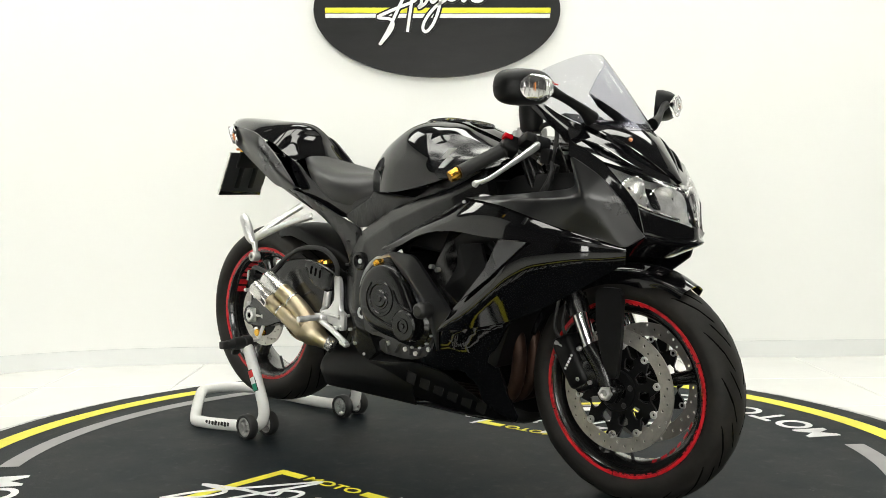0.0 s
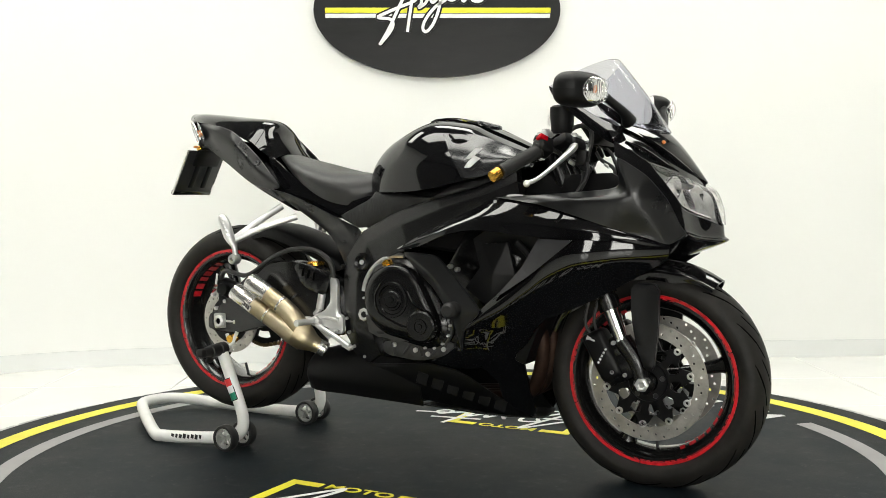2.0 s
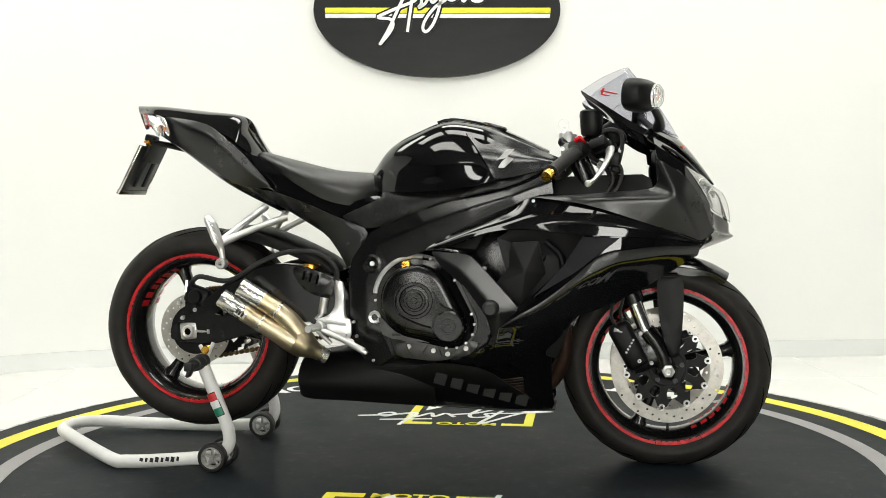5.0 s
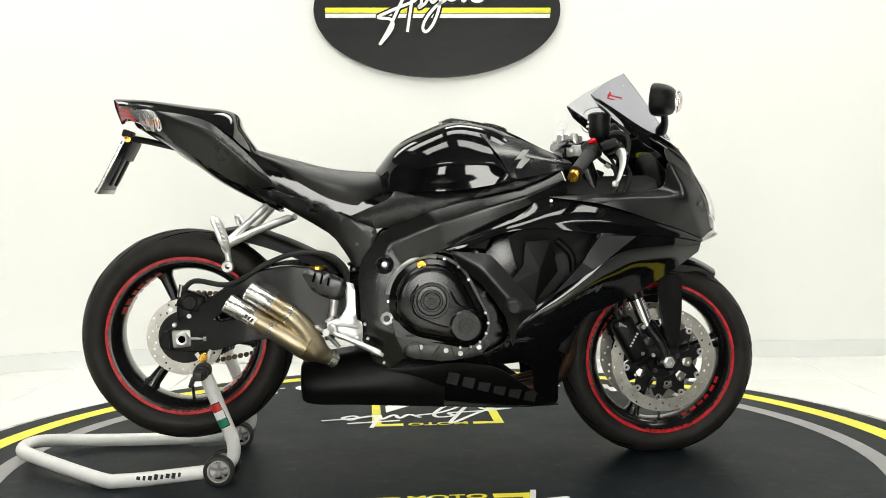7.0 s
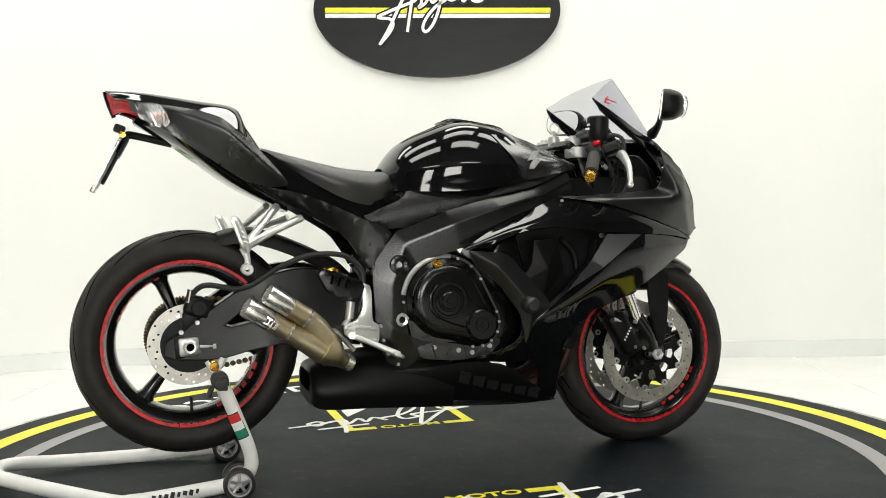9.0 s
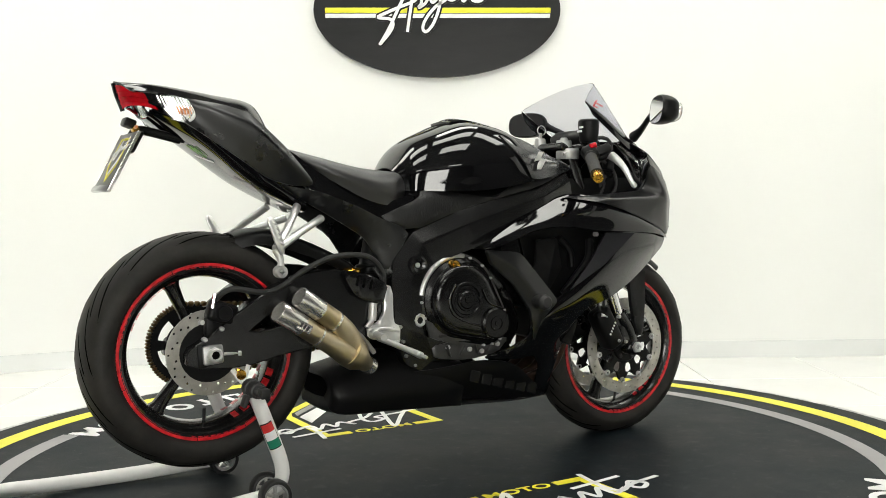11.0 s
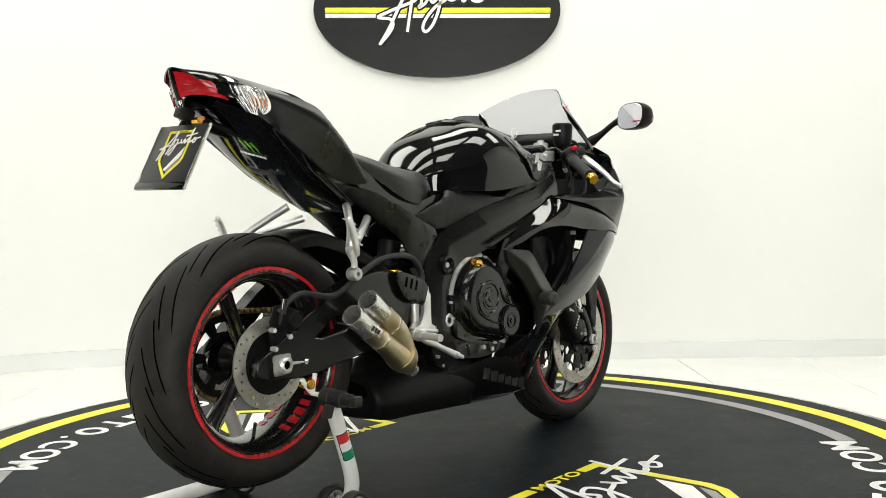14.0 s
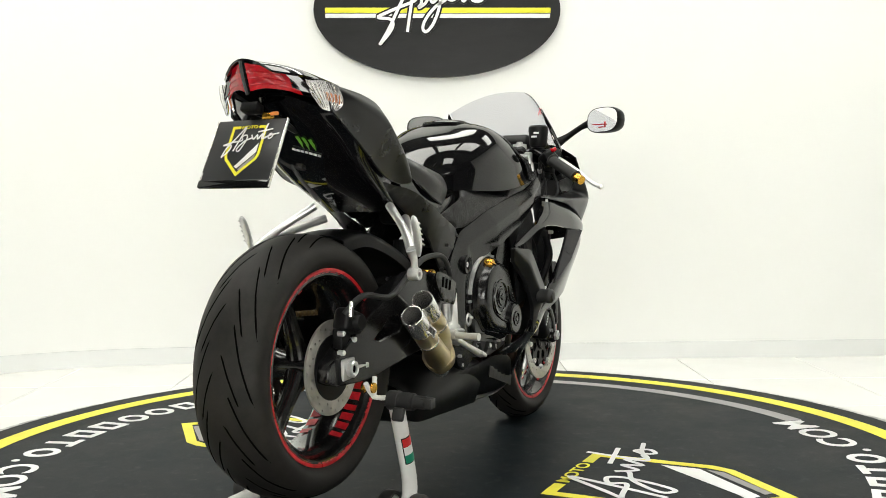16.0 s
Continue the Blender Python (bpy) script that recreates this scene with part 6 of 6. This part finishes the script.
        guard = shell([(0.630, -0.13, 0.553), (0.704, -0.125, 0.551), (0.703, -0.128, 0.458), (0.698, -0.13, 0.394), (0.690, -0.13, 0.328), (0.668, -0.132, 0.328), (0.648, -0.135, 0.380), (0.634, -0.136, 0.46)], thick=0.014, even=True)
        part("fork_guard", guard if s < 0 else mirrored(guard), PLASTIC, BIKE, "black plastic fork guard")
    part("triple_clamp", join(box((0.395, 0, 0.925), (0.075, 0.26, 0.026), (0, 20, 0), 0.010, 3), box((0.47, 0, 0.76), (0.08, 0.25, 0.04), (0, 20, 0), 0.012, 3), tube([(0.40, 0, 0.92), (0.48, 0, 0.74)], 0.03, 16, 1)), SATIN, BIKE)
    for s in (-1, 1):
        part("clamp_ring", lathe([(0.026, -0.016), (0.034, -0.016), (0.036, -0.012), (0.036, 0.012), (0.034, 0.016), (0.026, 0.016)], 26, (0.402, s * 0.106, 0.912), axis="z"), CAST, BIKE, "grey cast handlebar clamp")
        bolts([(0.372, s * 0.14, 0.912)], 0.008, 0.012, ALU, BIKE)
    part("key_ring", lathe([(0.014, -0.001), (0.0165, -0.001), (0.0165, 0.001), (0.014, 0.001)], 24, (0.372, -0.012, 0.990)), ALU, BIKE, "bright key ring")
    part("key", box((0.372, -0.006, 0.968), (0.012, 0.003, 0.03), bevel=0.001), ALU, BIKE)
    for s in (-1, 1):
        part("throttle_cable", tube([(0.425, s * 0.185, 0.915), (0.455, s * 0.150, 0.885), (0.50, s * 0.135, 0.855), (0.505, s * 0.12, 0.80)], 0.0055, 8, 5), CASTER, BIKE)
        part("wire_plug", box((0.520, s * 0.150, 0.852), (0.030, 0.024, 0.020), (0, 20, 10), 0.004), PLASTIC, BIKE)
        part("cable_nut", tube([(0.470, s * 0.144, 0.873), (0.484, s * 0.140, 0.864)], 0.0075, 6, 1), CAST, BIKE)
        part("lever_bolt", lathe([(0.0001, 0.006), (0.006, 0.006), (0.0075, 0.004), (0.0075, -0.02), (0.0001, -0.02)], 12, (0.492, s * 0.178, 0.930), closed=False, axis="z"), ALU, BIKE)
    part("ignition_key", join(lathe([(0.0001, 0.01), (0.016, 0.01), (0.018, 0), (0.018, -0.02), (0.0001, -0.02)], 20, (0.375, 0, 0.955), closed=False, axis="z")), CAST, BIKE)
    part("brake_reservoir", join(lathe([(0.0001, 0.036), (0.026, 0.036), (0.032, 0.031), (0.033, 0.020), (0.031, -0.006), (0.029, -0.030), (0.024, -0.037), (0.0001, -0.037)], 24, (0.452, -0.147, 0.982), closed=False, axis="z"), tube([(0.455, -0.147, 0.96), (0.47, -0.17, 0.925)], 0.007, 8, 1)), PLASTIC, BIKE, "black covered brake reservoir")
    part("reservoir_mark", join(box((0.4195, -0.152, 0.992), (0.003, 0.018, 0.006), (0, 0, -6), 0), box((0.4195, -0.144, 0.980), (0.003, 0.018, 0.006), (0, 0, 6), 0)), WHITE, BIKE)
    part("brake_hose", tube([(0.455, -0.150, 0.940), (0.495, -0.145, 0.962), (0.528, -0.150, 0.955), (0.536, -0.155, 0.925), (0.525, -0.160, 0.870), (0.50, -0.13, 0.80)], 0.006, 9, 6), CASTER, BIKE, "black brake hose")
    part("hose_banjo", tube([(0.528, -0.156, 0.905), (0.522, -0.158, 0.885)], 0.010, 10, 1), CAST, BIKE)
    part("brake_master", join(box((0.492, -0.172, 0.908), (0.055, 0.045, 0.032), (-15, -18, -20), 0.008), box((0.515, -0.165, 0.880), (0.030, 0.03, 0.04), (0, 10, 0), 0.006)), PLASTIC, BIKE)
    for pts in ([(0.44, -0.17, 0.925), (0.48, -0.14, 0.90), (0.51, -0.15, 0.82), (0.46, -0.16, 0.75)], [(0.47, -0.17, 0.90), (0.53, -0.17, 0.86), (0.52, -0.19, 0.80), (0.45, -0.18, 0.74)],
                [(0.45, 0.17, 0.925), (0.49, 0.14, 0.90), (0.51, 0.15, 0.82), (0.46, 0.16, 0.75)]):
        part("cable", tube(pts, 0.005, 8, 5), CASTER, BIKE, "black control cable")
    # front mudguard
    st = []
    for a in range(56, 163, 10):
        c, s_ = math.cos(radians(a)), math.sin(radians(a))
        k = min(1.0, (a - 45) / 25)
        r = 0.318 - 0.004 * max(0, (60 - a) / 20)
        w = 0.068 * (0.55 + 0.45 * k)
        drop = 0.03 if 70 < a < 140 else 0.012
        st.append([(FRONT[0] + q * c, y, FRONT[2] + q * s_) for q, y in ((r - drop - 0.02, -w), (r - 0.016, -w), (r - 0.004, -w * 0.6), (r + 0.004, 0))])
    part("front_mudguard", skin(st, 0.004, 3, 4), GLOSS, BIKE, "gloss black front mudguard")


BIKE = empty("motorcycle")
build_wheels()
build_bodywork()
build_tank_seat()
build_engine()
build_running_gear()
build_front()
tagged(BIKE, "black sports motorcycle with red rim tape on a paddock stand", "motorcycle")


# ---- the paddock stand ----
def build_stand():
    t = empty("paddock_stand")
    part("base_tube", tube([(-0.632, -0.212, 0.034), (-0.80, -0.232, 0.024), (-0.895, -0.241, 0.021), (-0.955, -0.224, 0.023), (-1.185, -0.045, 0.046), (-1.240, 0.02, 0.052), (-1.245, 0.13, 0.046), (-1.195, 0.205, 0.034), (-1.08, 0.232, 0.024), (-0.85, 0.232, 0.022), (-0.632, 0.212, 0.034)], 0.0195, 16, 6), STANDW, t, "white tubular base")
    for s in (-1, 1):
        part("upright", tube([(-0.632, s * 0.212, 0.034), (-0.600, s * 0.208, 0.062), (-0.596, s * 0.207, 0.11), (-0.631, s * 0.210, 0.21), (-0.666, s * 0.213, 0.300)], 0.0185, 16, 6), STANDW, t, "white tubular upright")
        for dx in (-0.0, 0.028):
            c = (-0.630 + dx * 0.2, s * (0.248 - (0.080 if dx else 0)), 0.042)
            w = part("caster", lathe([(0.033, -0.016), (0.039, -0.015), (0.042, -0.009), (0.042, 0.009), (0.039, 0.015), (0.033, 0.016), (0.029, 0.007), (0.029, -0.007)], 36, c), CASTER, t, "black rubber caster")
            hub = [lathe([(0.0001, -0.011), (0.006, -0.011), (0.007, -0.008), (0.007, 0.011), (0.0001, 0.011)], 14, c, closed=False), lathe([(0.027, -0.012), (0.031, -0.012), (0.031, 0.012), (0.027, 0.012)], 28, c)]
            for i in range(5):
                a = 2 * math.pi * i / 5 + 0.3
                hub.append(tube([(c[0] + 0.005 * math.cos(a), c[1], c[2] + 0.005 * math.sin(a)), (c[0] + 0.026 * math.cos(a), c[1], c[2] + 0.026 * math.sin(a))], 0.0045, 6, 1))
            part("caster_hub", join(*hub), CAST, w, "grey spoked hub")
        part("support_sleeve", join(lathe([(0.0001, -0.05), (0.015, -0.05), (0.016, -0.02), (0.020, -0.018), (0.021, 0.0), (0.020, 0.018), (0.023, 0.02), (0.023, 0.045), (0.0001, 0.05)], 16, (-0.672, s * 0.245, 0.312), closed=False), box((-0.672, s * 0.298, 0.312), (0.024, 0.03, 0.024), bevel=0.003)), CASTER, t, "black rubber support sleeve")
        part("hook", join(tube([(-0.672, s * 0.200, 0.318), (-0.676, s * 0.160, 0.316), (-0.700, s * 0.152, 0.352)], 0.006, 8, 2), tube([(-0.676, s * 0.160, 0.316), (-0.658, s * 0.152, 0.360)], 0.006, 8, 1)), STANDW, t, "white metal hook")
        part("wing_screw", box((-0.698, s * 0.236, 0.286), (0.012, 0.03, 0.032), (0, 20, 0), 0.005), CASTER, t)
    base, up = Vector((-0.613, -0.2085, 0.160)), Vector((-0.037, -0.004, 0.09)).normalized()
    tip = up.to_track_quat("Z", "Y").to_matrix().to_4x4()
    face = math.degrees(math.atan2(*reversed((tip.inverted() @ Vector((-0.25, -1, 0)))[:2])))
    for i, (m, word) in enumerate(((GREEN, "green"), (WHITE, "white"), (REDLAB, "red"))):
        patch = lathe([(0.0188, 0.0), (0.0197, 0.0), (0.0197, 0.0225), (0.0188, 0.0225)], 10, axis="z", arc=(-face - 48, -face + 48))
        part("label", move(patch, Matrix.Translation(base + up * (0.0225 * i)) @ tip), m, t, word + " band of a tricolour sticker")
    part("label", move(lathe([(0.0186, -0.003), (0.0192, -0.003), (0.0192, 0.0705), (0.0186, 0.0705)], 10, axis="z", arc=(-face - 56, -face + 56)), Matrix.Translation(base) @ tip), CASTER, t, "black edge of the sticker")
    part("lettering", join(*[box((-0.845 + 0.0155 * i, -0.2555 + 0.00125 * i, 0.028 + 0.0012 * (i % 2) + 0.0007 * i), (0.010 - 0.003 * (i % 3 == 1), 0.002, 0.012 + 0.003 * (i % 3 == 0)), (0, 12, 3), 0) for i in range(8)]), CASTER, t, "small black lettering")
    return tagged(t, "white tubular paddock stand with black casters under the rear wheel", "stand")


STAND = build_stand()


# ---- floor tiles ----
def build_tiles():
    floor = bpy.data.objects["floor"]
    bm = box((0, 0, 0), (0.596, 0.596, 0.008), bevel=0.0015, seg=1)
    me = bpy.data.meshes.new("tile")
    bm.to_mesh(me)
    bm.free()
    me.materials.append(TILE)
    for i in range(18):
        for j in range(16):
            x, y = -5.4 + 0.6 * i + 0.3, 1.75 - 0.6 * j
            if math.hypot(abs(x) - 0.3 if abs(x) > 0.3 else 0, abs(y) - 0.3 if abs(y) > 0.3 else 0) < 0.9 and math.hypot(x, y) < 0.9:
                continue
            ob = new("tile", me)
            ob.parent = floor
            ob.matrix_basis = pose(x, y, FLOOR_Z - 0.004 - 0.0005)


build_tiles()


# ---- what moves: the turntable carries the motorcycle and its stand round ----
def motions():
    rows = []
    for i in range(33):
        t = i * 0.5
        s = (t - 8) / 8
        turn = math.degrees(0.9147 * s + 0.0022 * s * s + 0.0046 * s ** 3) + 10.828
        rows.append((t, pose(0, 0, 0, 0, 0, turn)))
    walk(TURNTABLE, rows)
    walk(BIKE, rows)
    walk(STAND, rows)


motions()
